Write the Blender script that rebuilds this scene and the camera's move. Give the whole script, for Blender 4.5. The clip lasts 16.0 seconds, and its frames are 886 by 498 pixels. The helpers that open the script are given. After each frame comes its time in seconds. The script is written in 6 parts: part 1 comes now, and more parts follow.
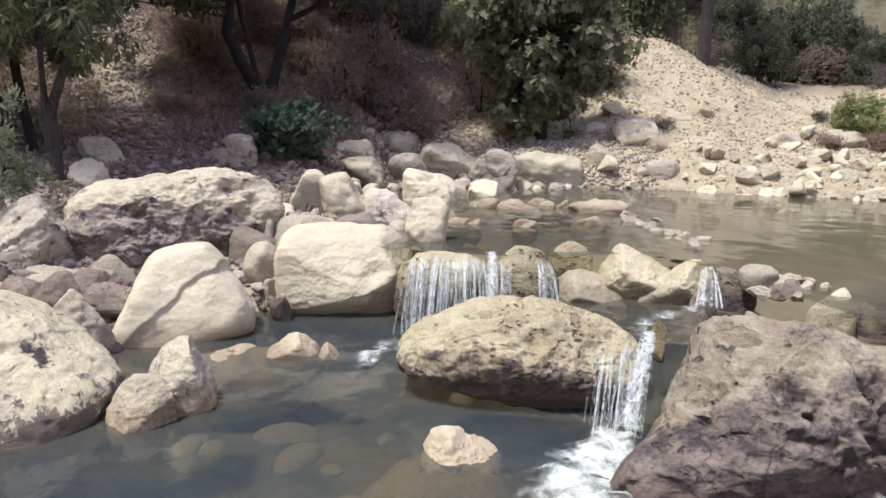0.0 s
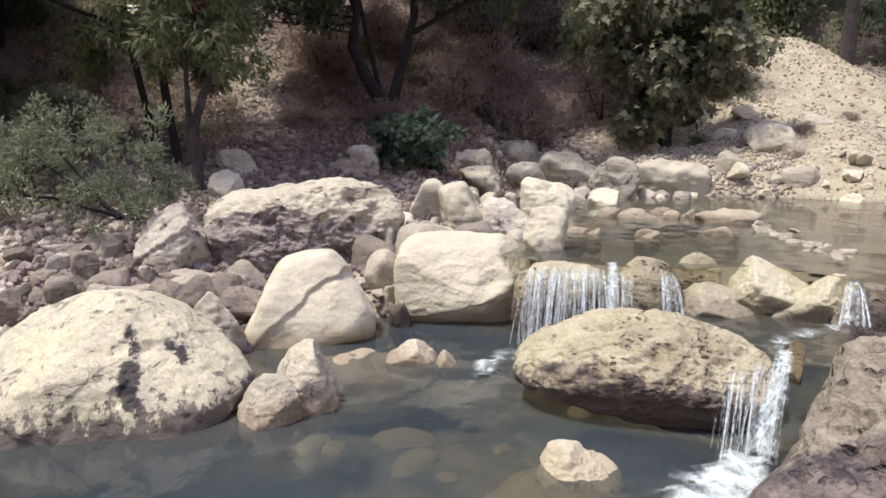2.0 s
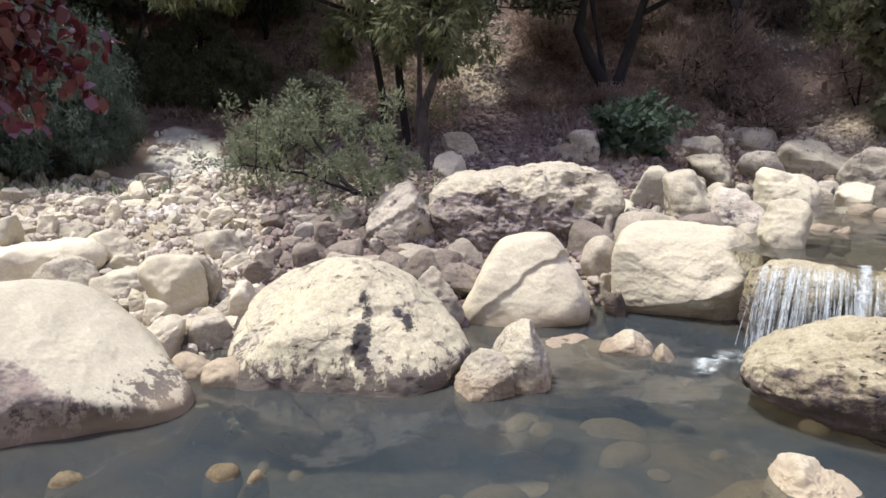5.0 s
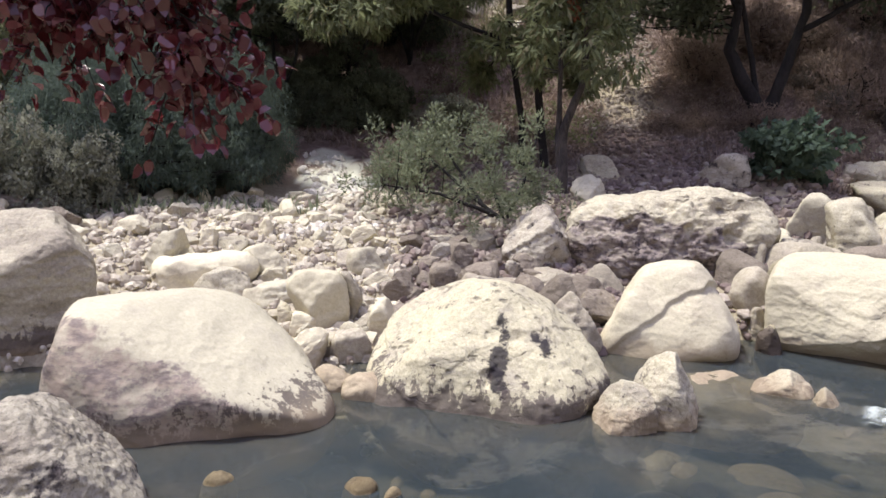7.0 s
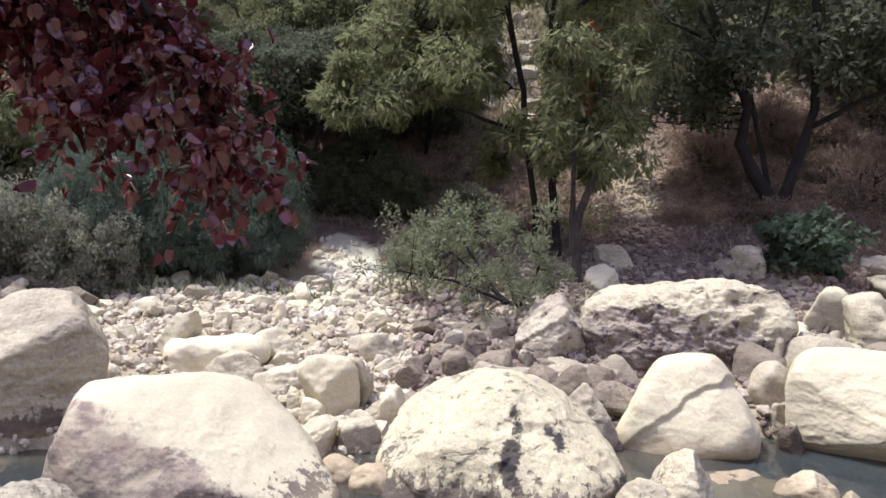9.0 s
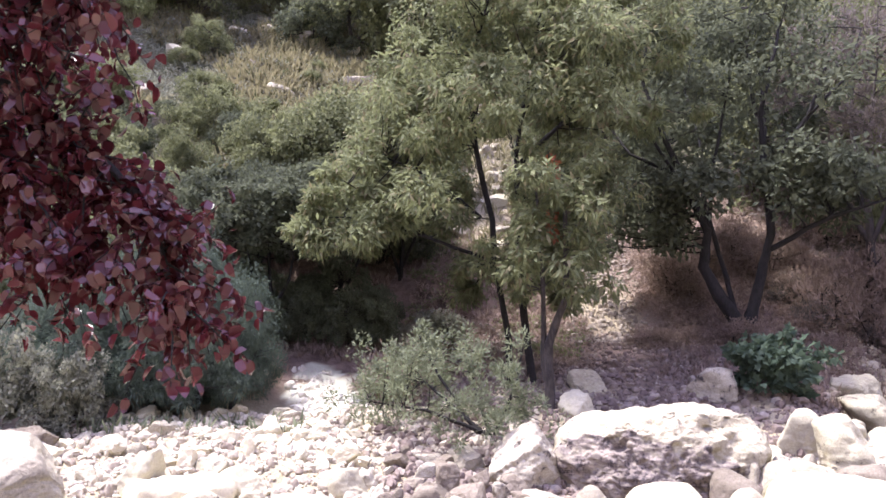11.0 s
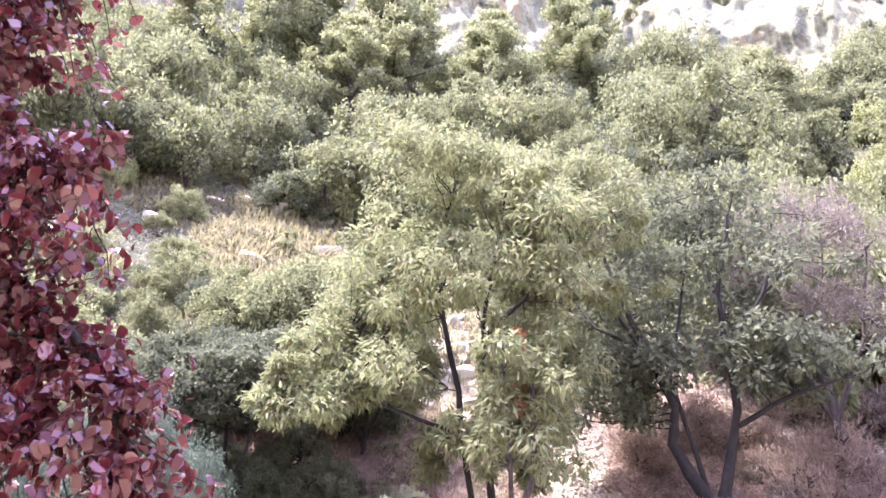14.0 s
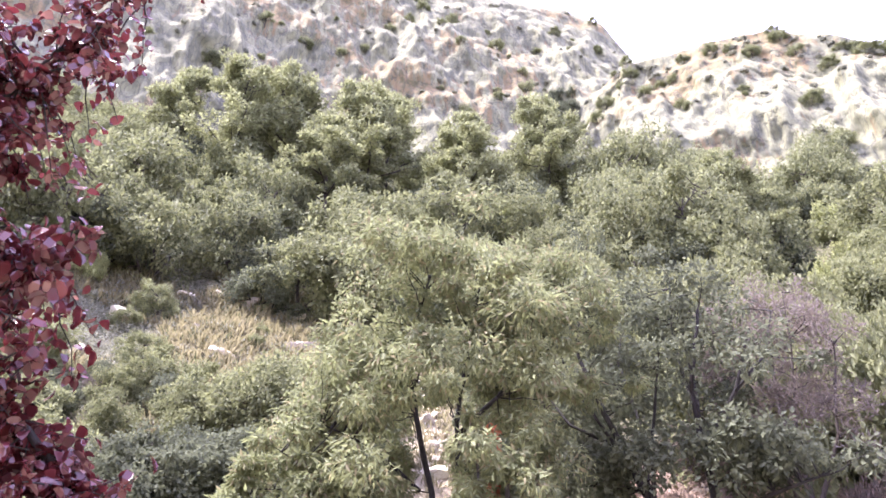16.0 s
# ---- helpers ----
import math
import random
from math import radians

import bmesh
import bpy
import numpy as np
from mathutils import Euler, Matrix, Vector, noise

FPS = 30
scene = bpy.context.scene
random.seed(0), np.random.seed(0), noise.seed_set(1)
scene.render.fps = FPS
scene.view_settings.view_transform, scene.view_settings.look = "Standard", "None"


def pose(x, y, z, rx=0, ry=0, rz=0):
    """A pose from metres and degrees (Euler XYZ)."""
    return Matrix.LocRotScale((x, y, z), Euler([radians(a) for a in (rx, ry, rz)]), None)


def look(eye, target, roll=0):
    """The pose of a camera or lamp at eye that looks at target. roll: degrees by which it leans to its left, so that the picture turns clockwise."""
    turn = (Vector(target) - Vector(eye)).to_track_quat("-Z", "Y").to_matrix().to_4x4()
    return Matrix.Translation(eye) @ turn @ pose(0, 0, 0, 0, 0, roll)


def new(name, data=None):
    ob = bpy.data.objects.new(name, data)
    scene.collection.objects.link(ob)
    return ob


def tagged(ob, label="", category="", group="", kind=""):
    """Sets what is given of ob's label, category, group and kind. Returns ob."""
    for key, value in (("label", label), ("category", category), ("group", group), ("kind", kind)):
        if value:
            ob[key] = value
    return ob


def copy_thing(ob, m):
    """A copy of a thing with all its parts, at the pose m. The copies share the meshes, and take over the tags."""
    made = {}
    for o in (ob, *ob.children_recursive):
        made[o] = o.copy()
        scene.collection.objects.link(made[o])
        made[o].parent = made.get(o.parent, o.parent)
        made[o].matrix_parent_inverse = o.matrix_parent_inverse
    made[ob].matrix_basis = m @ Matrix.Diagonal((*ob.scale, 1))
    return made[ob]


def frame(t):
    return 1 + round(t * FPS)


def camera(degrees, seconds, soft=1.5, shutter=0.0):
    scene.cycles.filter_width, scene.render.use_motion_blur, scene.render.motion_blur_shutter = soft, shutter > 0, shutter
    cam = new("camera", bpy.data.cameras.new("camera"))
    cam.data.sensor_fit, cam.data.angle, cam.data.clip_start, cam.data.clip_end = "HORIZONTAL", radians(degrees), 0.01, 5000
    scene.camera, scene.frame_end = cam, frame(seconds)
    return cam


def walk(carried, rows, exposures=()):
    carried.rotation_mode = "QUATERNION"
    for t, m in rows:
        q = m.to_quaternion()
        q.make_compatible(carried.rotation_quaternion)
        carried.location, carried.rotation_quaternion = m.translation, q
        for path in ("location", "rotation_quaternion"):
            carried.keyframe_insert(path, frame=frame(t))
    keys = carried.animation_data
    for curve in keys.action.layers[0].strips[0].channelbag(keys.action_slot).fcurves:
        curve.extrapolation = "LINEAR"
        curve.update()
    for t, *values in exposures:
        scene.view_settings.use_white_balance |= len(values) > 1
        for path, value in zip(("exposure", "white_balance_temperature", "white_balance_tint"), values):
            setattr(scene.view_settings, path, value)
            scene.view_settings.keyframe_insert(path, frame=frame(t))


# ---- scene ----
# Camera: a hand-held pan from the cascade to the left bank, then up the valley side.
cam = camera(64.75, 16.0, 1.6)
EYE = 1.75
ROWS = [
    (0.0, 0.000, 0.000, 0.000, 80.00, -0.69, 0.12),
    (0.5, -0.006, -0.003, 0.004, 80.21, -0.02, 3.09),
    (1.0, 0.000, -0.005, 0.005, 80.38, 0.20, 5.29),
    (1.5, -0.019, 0.010, 0.009, 80.30, 0.48, 7.81),
    (2.0, -0.013, 0.014, -0.001, 80.69, 0.21, 9.62),
    (2.5, -0.024, 0.015, 0.002, 80.43, 0.02, 11.52),
    (3.0, -0.029, -0.003, 0.002, 80.57, 0.24, 13.87),
    (3.5, -0.046, -0.012, 0.001, 80.39, 0.03, 16.71),
    (4.0, -0.050, -0.025, 0.001, 80.10, 0.22, 20.49),
    (4.2, -0.045, -0.028, -0.003, 79.89, 0.13, 21.62),
    (6.3, -0.174, -0.021, -0.028, 80.12, -0.75, 34.41),
    (6.5, -0.156, -0.042, -0.020, 80.31, -0.71, 34.99),
    (7.0, -0.167, -0.031, -0.020, 81.21, -0.57, 37.71),
    (7.5, -0.164, -0.038, -0.014, 82.34, -0.91, 38.67),
    (8.0, -0.177, -0.025, -0.009, 83.95, -0.97, 39.28),
    (8.5, -0.174, -0.030, -0.006, 86.18, -1.48, 38.95),
    (9.0, -0.162, -0.040, 0.004, 88.14, -1.50, 38.90),
    (9.2, -0.154, -0.040, 0.011, 88.50, -1.74, 38.14),
    (11.3, -0.011, -0.090, 0.069, 99.72, -0.39, 37.52),
    (11.5, -0.006, -0.097, 0.063, 100.54, -0.43, 37.82),
    (12.0, -0.026, -0.085, 0.073, 102.66, -0.65, 38.03),
    (12.5, -0.004, -0.094, 0.064, 104.92, -0.97, 37.45),
    (13.0, 0.001, -0.099, 0.061, 107.86, -0.81, 36.95),
    (13.5, -0.012, -0.088, 0.072, 109.91, -0.78, 35.14),
    (14.0, 0.009, -0.099, 0.064, 112.11, -0.83, 34.33),
    (14.5, 0.005, -0.096, 0.066, 113.01, -0.47, 33.56),
    (15.0, 0.017, -0.102, 0.061, 115.00, -0.62, 32.06),
    (15.5, 0.017, -0.102, 0.065, 117.94, 0.02, 31.04),
    (16.0, 0.025, -0.113, 0.059, 119.90, 0.01, 32.34),
]
EXPOSURE = [(0.0, 0.72, 5920, 15.5), (9.2, 0.98, 5900, 15.5), (11.3, 2.12, 5760, 26), (12.5, 3.25, 5760, 29), (13.5, 3.35, 5760, 31), (14.5, 3.05, 5780, 31), (16.0, 2.80, 5820, 31)]
walk(cam, [(t, pose(x, y, EYE + z, rx, ry, rz)) for t, x, y, z, rx, ry, rz in ROWS], EXPOSURE)

# World: a bright hazy sky and a broad veiled sun, high over the valley.
world = bpy.data.worlds.new("sky")
scene.world = world
world.use_nodes = True
wn, wl = world.node_tree.nodes, world.node_tree.links
wn.clear()
sky_tex = wn.new("ShaderNodeTexSky")
sky_tex.sky_type = "NISHITA"
sky_tex.sun_disc = False
sky_tex.sun_elevation = radians(67)
sky_tex.sun_rotation = radians(-121)
sky_bg, veil_bg = wn.new("ShaderNodeBackground"), wn.new("ShaderNodeBackground")
sky_bg.inputs["Strength"].default_value = 0.07
veil_bg.inputs["Color"].default_value = (0.98, 0.88, 1.22, 1)
veil_bg.inputs["Strength"].default_value = 0.41
both, world_out = wn.new("ShaderNodeAddShader"), wn.new("ShaderNodeOutputWorld")
wl.new(sky_tex.outputs[0], sky_bg.inputs["Color"])
wl.new(sky_bg.outputs[0], both.inputs[0])
wl.new(veil_bg.outputs[0], both.inputs[1])
wl.new(both.outputs[0], world_out.inputs["Surface"])

sun = new("sun", bpy.data.lights.new("sun", "SUN"))
sun.data.energy, sun.data.angle, sun.data.color = 3.5, radians(8), (1.0, 0.94, 0.76)
sun.matrix_world = look((-7.5, -4.5, 21), (0, 0, 0))


# ---- numeric helpers ----
def hash3(i, j, k, seed):
    n = (i * 73856093) ^ (j * 19349663) ^ (k * 83492791) ^ (seed * 2654435761)
    n = (n ^ (n >> 13)) & 0xFFFFFFF
    n = (n * (n * n % 1000003 * 15731 % 1000003 + 789221) + 1376312589) & 0x7FFFFFFF
    return n / 1073741824.0 - 1.0


def vnoise(p, seed=0):
    """Smooth value noise in -1..1 at the rows of p."""
    f0 = np.floor(p)
    i, j, k = f0.astype(np.int64).T
    u = p - f0
    u = u * u * u * (u * (u * 6 - 15) + 10)
    out = 0
    for a in (0, 1):
        wx = u[:, 0] if a else 1 - u[:, 0]
        for b in (0, 1):
            wy = u[:, 1] if b else 1 - u[:, 1]
            for c in (0, 1):
                wz = u[:, 2] if c else 1 - u[:, 2]
                out = out + wx * wy * wz * hash3(i + a, j + b, k + c, seed)
    return out


TWIST = np.array(Euler((0.6, 0.9, 0.4)).to_matrix())


def fbm(p, octaves=4, seed=0, gain=0.5, ridged=False):
    total, amp, q = 0, 1.0, np.asarray(p, float)
    for o in range(octaves):
        v = vnoise(q, seed + o * 17)
        total = total + amp * ((0.5 - np.abs(v)) * 2 if ridged else v)
        q, amp = q @ TWIST * 2.03 + 3.1, amp * gain
    return total


def smooth(a, b, x):
    t = np.clip((x - a) / (b - a), 0, 1)
    return t * t * (3 - 2 * t)


def mesh_data(name, verts, faces, mat, shade=True):
    """A mesh from arrays; faces is an (n, k) array of corner numbers, or a list of such arrays."""
    me = bpy.data.meshes.new(name)
    verts = np.asarray(verts, np.float32)
    blocks = faces if isinstance(faces, list) else [faces]
    corner = np.concatenate([b.ravel() for b in blocks]).astype(np.int32)
    totals = np.concatenate([np.full(len(b), b.shape[1]) for b in blocks]).astype(np.int32)
    starts = np.concatenate([[0], np.cumsum(totals)[:-1]]).astype(np.int32)
    me.vertices.add(len(verts))
    me.vertices.foreach_set("co", verts.ravel())
    me.loops.add(len(corner))
    me.loops.foreach_set("vertex_index", corner)
    me.polygons.add(len(totals))
    me.polygons.foreach_set("loop_start", starts)
    me.polygons.foreach_set("use_smooth", np.full(len(totals), shade))
    me.update(calc_edges=True)
    me.materials.append(mat)
    return me


def part(name, me, parent, label=""):
    ob = new(name, me)
    ob.parent = parent
    return tagged(ob, label)


def empty(name, place, label, category, group=""):
    ob = new(name)
    ob.location = place
    ob.empty_display_size = 0.1
    return tagged(ob, label, category, group)


def grid_faces(nu, nv):
    a = (np.arange(nu - 1)[:, None] * nv + np.arange(nv - 1)[None, :]).ravel()
    return np.stack([a, a + nv, a + nv + 1, a + 1], 1)


# ---- materials ----
def material(name):
    m = bpy.data.materials.new(name)
    m.use_nodes = True
    nt = m.node_tree
    bsdf = nt.nodes["Principled BSDF"]
    return m, nt.nodes, nt.links, bsdf


def texture_noise(nodes, links, coord, scale, detail=6, rough=0.6, kind="ShaderNodeTexNoise"):
    n = nodes.new(kind)
    n.inputs["Scale"].default_value = scale
    if kind == "ShaderNodeTexNoise":
        n.inputs["Detail"].default_value, n.inputs["Roughness"].default_value = detail, rough
    links.new(coord, n.inputs["Vector"])
    return n.outputs["Fac"] if kind == "ShaderNodeTexNoise" else n.outputs["Distance"]


def ramp(nodes, links, src, lo, hi, a=0.0, b=1.0):
    n = nodes.new("ShaderNodeMapRange")
    n.interpolation_type = "SMOOTHSTEP"
    for key, v in (("From Min", lo), ("From Max", hi), ("To Min", a), ("To Max", b)):
        n.inputs[key].default_value = v
    links.new(src, n.inputs["Value"])
    return n.outputs["Result"]


def math_node(nodes, links, op, a, b):
    n = nodes.new("ShaderNodeMath")
    n.operation = op
    for i, v in enumerate((a, b)):
        if isinstance(v, (int, float)):
            n.inputs[i].default_value = v
        else:
            links.new(v, n.inputs[i])
    return n.outputs[0]


def blend(nodes, links, fac, a, b, mode="MIX"):
    n = nodes.new("ShaderNodeMix")
    n.data_type, n.blend_type = "RGBA", mode
    if isinstance(fac, (int, float)):
        n.inputs["Factor"].default_value = fac
    else:
        links.new(fac, n.inputs["Factor"])
    for key, v in (("A", a), ("B", b)):
        sock = [s for s in n.inputs if s.name == key and s.type == "RGBA"][0]
        if isinstance(v, tuple):
            sock.default_value = (*v, 1)
        else:
            links.new(v, sock)
    return [s for s in n.outputs if s.type == "RGBA"][0]


def bump(nodes, links, bsdf, height, strength, distance):
    n = nodes.new("ShaderNodeBump")
    n.inputs["Strength"].default_value, n.inputs["Distance"].default_value = strength, distance
    links.new(height, n.inputs["Height"])
    links.new(n.outputs[0], bsdf.inputs["Normal"])


def spread(nodes, links, p, scale):
    n = nodes.new("ShaderNodeTexNoise")
    n.inputs["Scale"].default_value, n.inputs["Detail"].default_value = scale, 5
    links.new(p, n.inputs["Vector"])
    return n.outputs["Color"]


def rock_material(name, pale, mid, dark, mid_at=0.55, dark_at=0.68, lichen_at=0.72, rough=1.0, line=None, stain=(0.34, 0.265, 0.175), band=None, face=None, rim=None, blots=(), pocks=None):
    """Limestone: pale ground, grey-brown weathering, dark lichen blotches, a tan band where the water reaches."""
    m, nodes, links, bsdf = material(name)
    pale, mid = ((u, 1.005 * v, 0.96 * w) for u, v, w in (pale, mid))
    geo = nodes.new("ShaderNodeNewGeometry")
    p = geo.outputs["Position"]
    info = nodes.new("ShaderNodeObjectInfo")
    big = texture_noise(nodes, links, p, 1.7, 4)
    med = texture_noise(nodes, links, p, 6.0, 8, 0.68)
    fine = texture_noise(nodes, links, p, 38.0, 5, 0.7)
    squash = nodes.new("ShaderNodeMapping")
    squash.inputs["Scale"].default_value = (1.0, 1.0, 3.2)
    squash.inputs["Rotation"].default_value = (0.35, 0.25, 0.0)
    links.new(p, squash.inputs["Vector"])
    layer = texture_noise(nodes, links, squash.outputs[0], 4.5, 7, 0.66)
    weather = math_node(nodes, links, "ADD", math_node(nodes, links, "MULTIPLY", big, 0.55), math_node(nodes, links, "MULTIPLY", layer, 0.5))
    c = blend(nodes, links, ramp(nodes, links, weather, mid_at - 0.1, mid_at + 0.1), pale, mid)
    c = blend(nodes, links, ramp(nodes, links, med, dark_at - 0.06, dark_at + 0.07), c, dark)
    grain = texture_noise(nodes, links, p, 120.0, 4, 0.7)
    warp = nodes.new("ShaderNodeVectorMath")
    warp.operation = "ADD"
    links.new(p, warp.inputs[0])
    links.new(blend(nodes, links, 1.0, (0, 0, 0), spread(nodes, links, p, 2.0)), warp.inputs[1])
    crack = nodes.new("ShaderNodeTexVoronoi")
    crack.feature = "DISTANCE_TO_EDGE"
    crack.inputs["Scale"].default_value = 1.7
    links.new(warp.outputs[0], crack.inputs["Vector"])
    line_mask = math_node(nodes, links, "MULTIPLY", ramp(nodes, links, crack.outputs["Distance"], 0.0, 0.022, 1, 0), ramp(nodes, links, big, 0.46, 0.60))
    spots = math_node(nodes, links, "ADD", math_node(nodes, links, "MULTIPLY", fine, 0.45), math_node(nodes, links, "MULTIPLY", med, 0.62))
    c = blend(nodes, links, ramp(nodes, links, spots, lichen_at - 0.07, lichen_at + 0.03, 0, 0.85), c, (0.045, 0.038, 0.042))
    c = blend(nodes, links, ramp(nodes, links, fine, 0.3, 0.75, 0.42 * min(1.0, 0.3 + 0.7 * rough), 0.0), c, (0.22, 0.19, 0.17), "MULTIPLY")
    c = blend(nodes, links, ramp(nodes, links, grain, 0.48, 0.68, 0, 0.55 * min(1.0, 0.2 + 0.8 * rough)), c, (0.45, 0.41, 0.38), "MULTIPLY")
    c = blend(nodes, links, math_node(nodes, links, "MULTIPLY", line_mask, 0.28 * min(rough, 1.0)), c, (0.10, 0.085, 0.075))
    # Pocks: bump pits, with the shade inside them put into the colour.
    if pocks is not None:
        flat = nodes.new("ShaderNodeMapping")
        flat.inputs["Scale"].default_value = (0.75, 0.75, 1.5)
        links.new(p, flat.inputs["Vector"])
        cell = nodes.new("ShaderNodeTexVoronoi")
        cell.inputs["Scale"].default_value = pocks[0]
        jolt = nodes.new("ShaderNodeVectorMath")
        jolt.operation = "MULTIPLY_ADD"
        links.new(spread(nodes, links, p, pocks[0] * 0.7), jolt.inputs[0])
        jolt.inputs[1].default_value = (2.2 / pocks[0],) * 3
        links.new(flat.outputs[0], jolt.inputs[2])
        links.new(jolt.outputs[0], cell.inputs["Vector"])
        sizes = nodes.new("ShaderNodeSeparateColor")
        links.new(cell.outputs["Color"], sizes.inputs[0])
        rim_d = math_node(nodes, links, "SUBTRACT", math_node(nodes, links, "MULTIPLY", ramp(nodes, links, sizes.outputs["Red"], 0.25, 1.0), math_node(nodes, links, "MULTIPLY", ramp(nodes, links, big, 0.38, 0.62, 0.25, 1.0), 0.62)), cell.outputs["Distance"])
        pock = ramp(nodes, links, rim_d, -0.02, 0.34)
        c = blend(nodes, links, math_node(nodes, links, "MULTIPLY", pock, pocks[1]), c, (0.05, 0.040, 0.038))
    if band is not None:
        local = nodes.new("ShaderNodeTexCoord")
        lp = nodes.new("ShaderNodeSeparateXYZ")
        links.new(local.outputs["Object"], lp.inputs[0])
        off = math_node(nodes, links, "ABSOLUTE", math_node(nodes, links, "SUBTRACT", math_node(nodes, links, "ADD", lp.outputs["X"], math_node(nodes, links, "MULTIPLY", med, 0.5)), band[0] + 0.25), 0)
        near = ramp(nodes, links, off, band[1], 0.0, 0.0, 0.21)
        blot = math_node(nodes, links, "ADD", near, math_node(nodes, links, "MULTIPLY", med, 0.75))
        c = blend(nodes, links, ramp(nodes, links, blot, 0.585, 0.63, 0, 0.92), c, (0.035, 0.030, 0.034))
    # Face: crust on the worn boulder; on the others, undercut shade put into colour.
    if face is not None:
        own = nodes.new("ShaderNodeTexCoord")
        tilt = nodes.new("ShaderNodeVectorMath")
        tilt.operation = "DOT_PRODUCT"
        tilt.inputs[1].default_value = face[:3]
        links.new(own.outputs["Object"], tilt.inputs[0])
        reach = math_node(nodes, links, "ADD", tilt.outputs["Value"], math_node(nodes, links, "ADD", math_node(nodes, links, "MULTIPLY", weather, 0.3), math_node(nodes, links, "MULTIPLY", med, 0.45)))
        crust_and_shade = blend(nodes, links, ramp(nodes, links, layer, 0.40, 0.62), face[4], face[5])
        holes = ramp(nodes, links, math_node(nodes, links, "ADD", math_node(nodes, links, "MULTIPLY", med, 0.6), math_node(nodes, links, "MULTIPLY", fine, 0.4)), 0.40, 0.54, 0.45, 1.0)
        c = blend(nodes, links, math_node(nodes, links, "MULTIPLY", ramp(nodes, links, reach, face[3], face[3] + 0.09, 0, 0.94), holes), c, crust_and_shade)
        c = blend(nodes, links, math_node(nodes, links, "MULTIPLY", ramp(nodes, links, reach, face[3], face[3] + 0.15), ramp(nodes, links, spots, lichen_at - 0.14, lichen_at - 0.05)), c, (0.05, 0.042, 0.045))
    for bx, by, bz, br in blots:
        here = nodes.new("ShaderNodeTexCoord")
        gap = nodes.new("ShaderNodeVectorMath")
        gap.operation = "DISTANCE"
        gap.inputs[1].default_value = (bx, 0.15 * by, 0.75 * bz)
        flat = nodes.new("ShaderNodeMapping")
        flat.inputs["Scale"].default_value = (1.0, 0.15, 0.75)
        links.new(here.outputs["Object"], flat.inputs["Vector"])
        links.new(flat.outputs[0], gap.inputs[0])
        ragged = math_node(nodes, links, "ADD", gap.outputs["Value"], math_node(nodes, links, "MULTIPLY", math_node(nodes, links, "SUBTRACT", med, 0.5), -1.1 * br - 0.12))
        ragged = math_node(nodes, links, "ADD", ragged, math_node(nodes, links, "MULTIPLY", math_node(nodes, links, "SUBTRACT", fine, 0.5), -0.09))
        c = blend(nodes, links, ramp(nodes, links, ragged, br - 0.012, br + 0.012, 0.93, 0), c, (0.032, 0.028, 0.032))
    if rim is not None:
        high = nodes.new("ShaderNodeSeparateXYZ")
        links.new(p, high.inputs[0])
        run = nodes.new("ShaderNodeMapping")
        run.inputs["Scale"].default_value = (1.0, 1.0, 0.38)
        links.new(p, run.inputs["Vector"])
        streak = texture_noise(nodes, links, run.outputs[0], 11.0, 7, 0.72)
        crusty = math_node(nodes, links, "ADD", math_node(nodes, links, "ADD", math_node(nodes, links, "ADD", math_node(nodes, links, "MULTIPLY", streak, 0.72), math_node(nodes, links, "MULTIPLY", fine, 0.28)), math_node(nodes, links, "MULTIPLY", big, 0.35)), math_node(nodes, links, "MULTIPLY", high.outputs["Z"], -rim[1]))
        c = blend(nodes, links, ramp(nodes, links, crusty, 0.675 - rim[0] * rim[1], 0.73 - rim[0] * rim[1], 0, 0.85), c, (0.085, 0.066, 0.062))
    if line is not None:
        sep = nodes.new("ShaderNodeSeparateXYZ")
        links.new(p, sep.inputs[0])
        level = math_node(nodes, links, "ADD", sep.outputs["Z"], math_node(nodes, links, "MULTIPLY", med, -0.28))
        band = ramp(nodes, links, level, line - 0.12, line + 0.04, 0.65, 0.0)
        c = blend(nodes, links, band, c, stain)
    vary = ramp(nodes, links, info.outputs["Random"], 0, 1, 0.82, 1.1)
    tone = nodes.new("ShaderNodeHueSaturation")
    links.new(vary, tone.inputs["Value"])
    links.new(c, tone.inputs["Color"])
    links.new(tone.outputs[0], bsdf.inputs["Base Color"])
    bsdf.inputs["Roughness"].default_value = 0.86
    bsdf.inputs["Specular IOR Level"].default_value = 0.25
    h = math_node(nodes, links, "ADD", math_node(nodes, links, "MULTIPLY", layer, 1.0), math_node(nodes, links, "ADD", math_node(nodes, links, "ADD", math_node(nodes, links, "MULTIPLY", fine, 0.42), math_node(nodes, links, "MULTIPLY", grain, 0.10)), math_node(nodes, links, "SUBTRACT", math_node(nodes, links, "MULTIPLY", med, 0.8), math_node(nodes, links, "MULTIPLY", line_mask, 0.3))))
    if pocks is not None:
        h = math_node(nodes, links, "SUBTRACT", h, math_node(nodes, links, "MULTIPLY", pock, 1.6))
    bump(nodes, links, bsdf, h, 0.6 * rough, 0.03)
    return m


PALE, CREAM = (0.60, 0.55, 0.43), (0.66, 0.60, 0.46)
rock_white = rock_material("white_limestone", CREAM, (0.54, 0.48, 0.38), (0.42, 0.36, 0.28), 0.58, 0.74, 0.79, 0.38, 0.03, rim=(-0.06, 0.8))
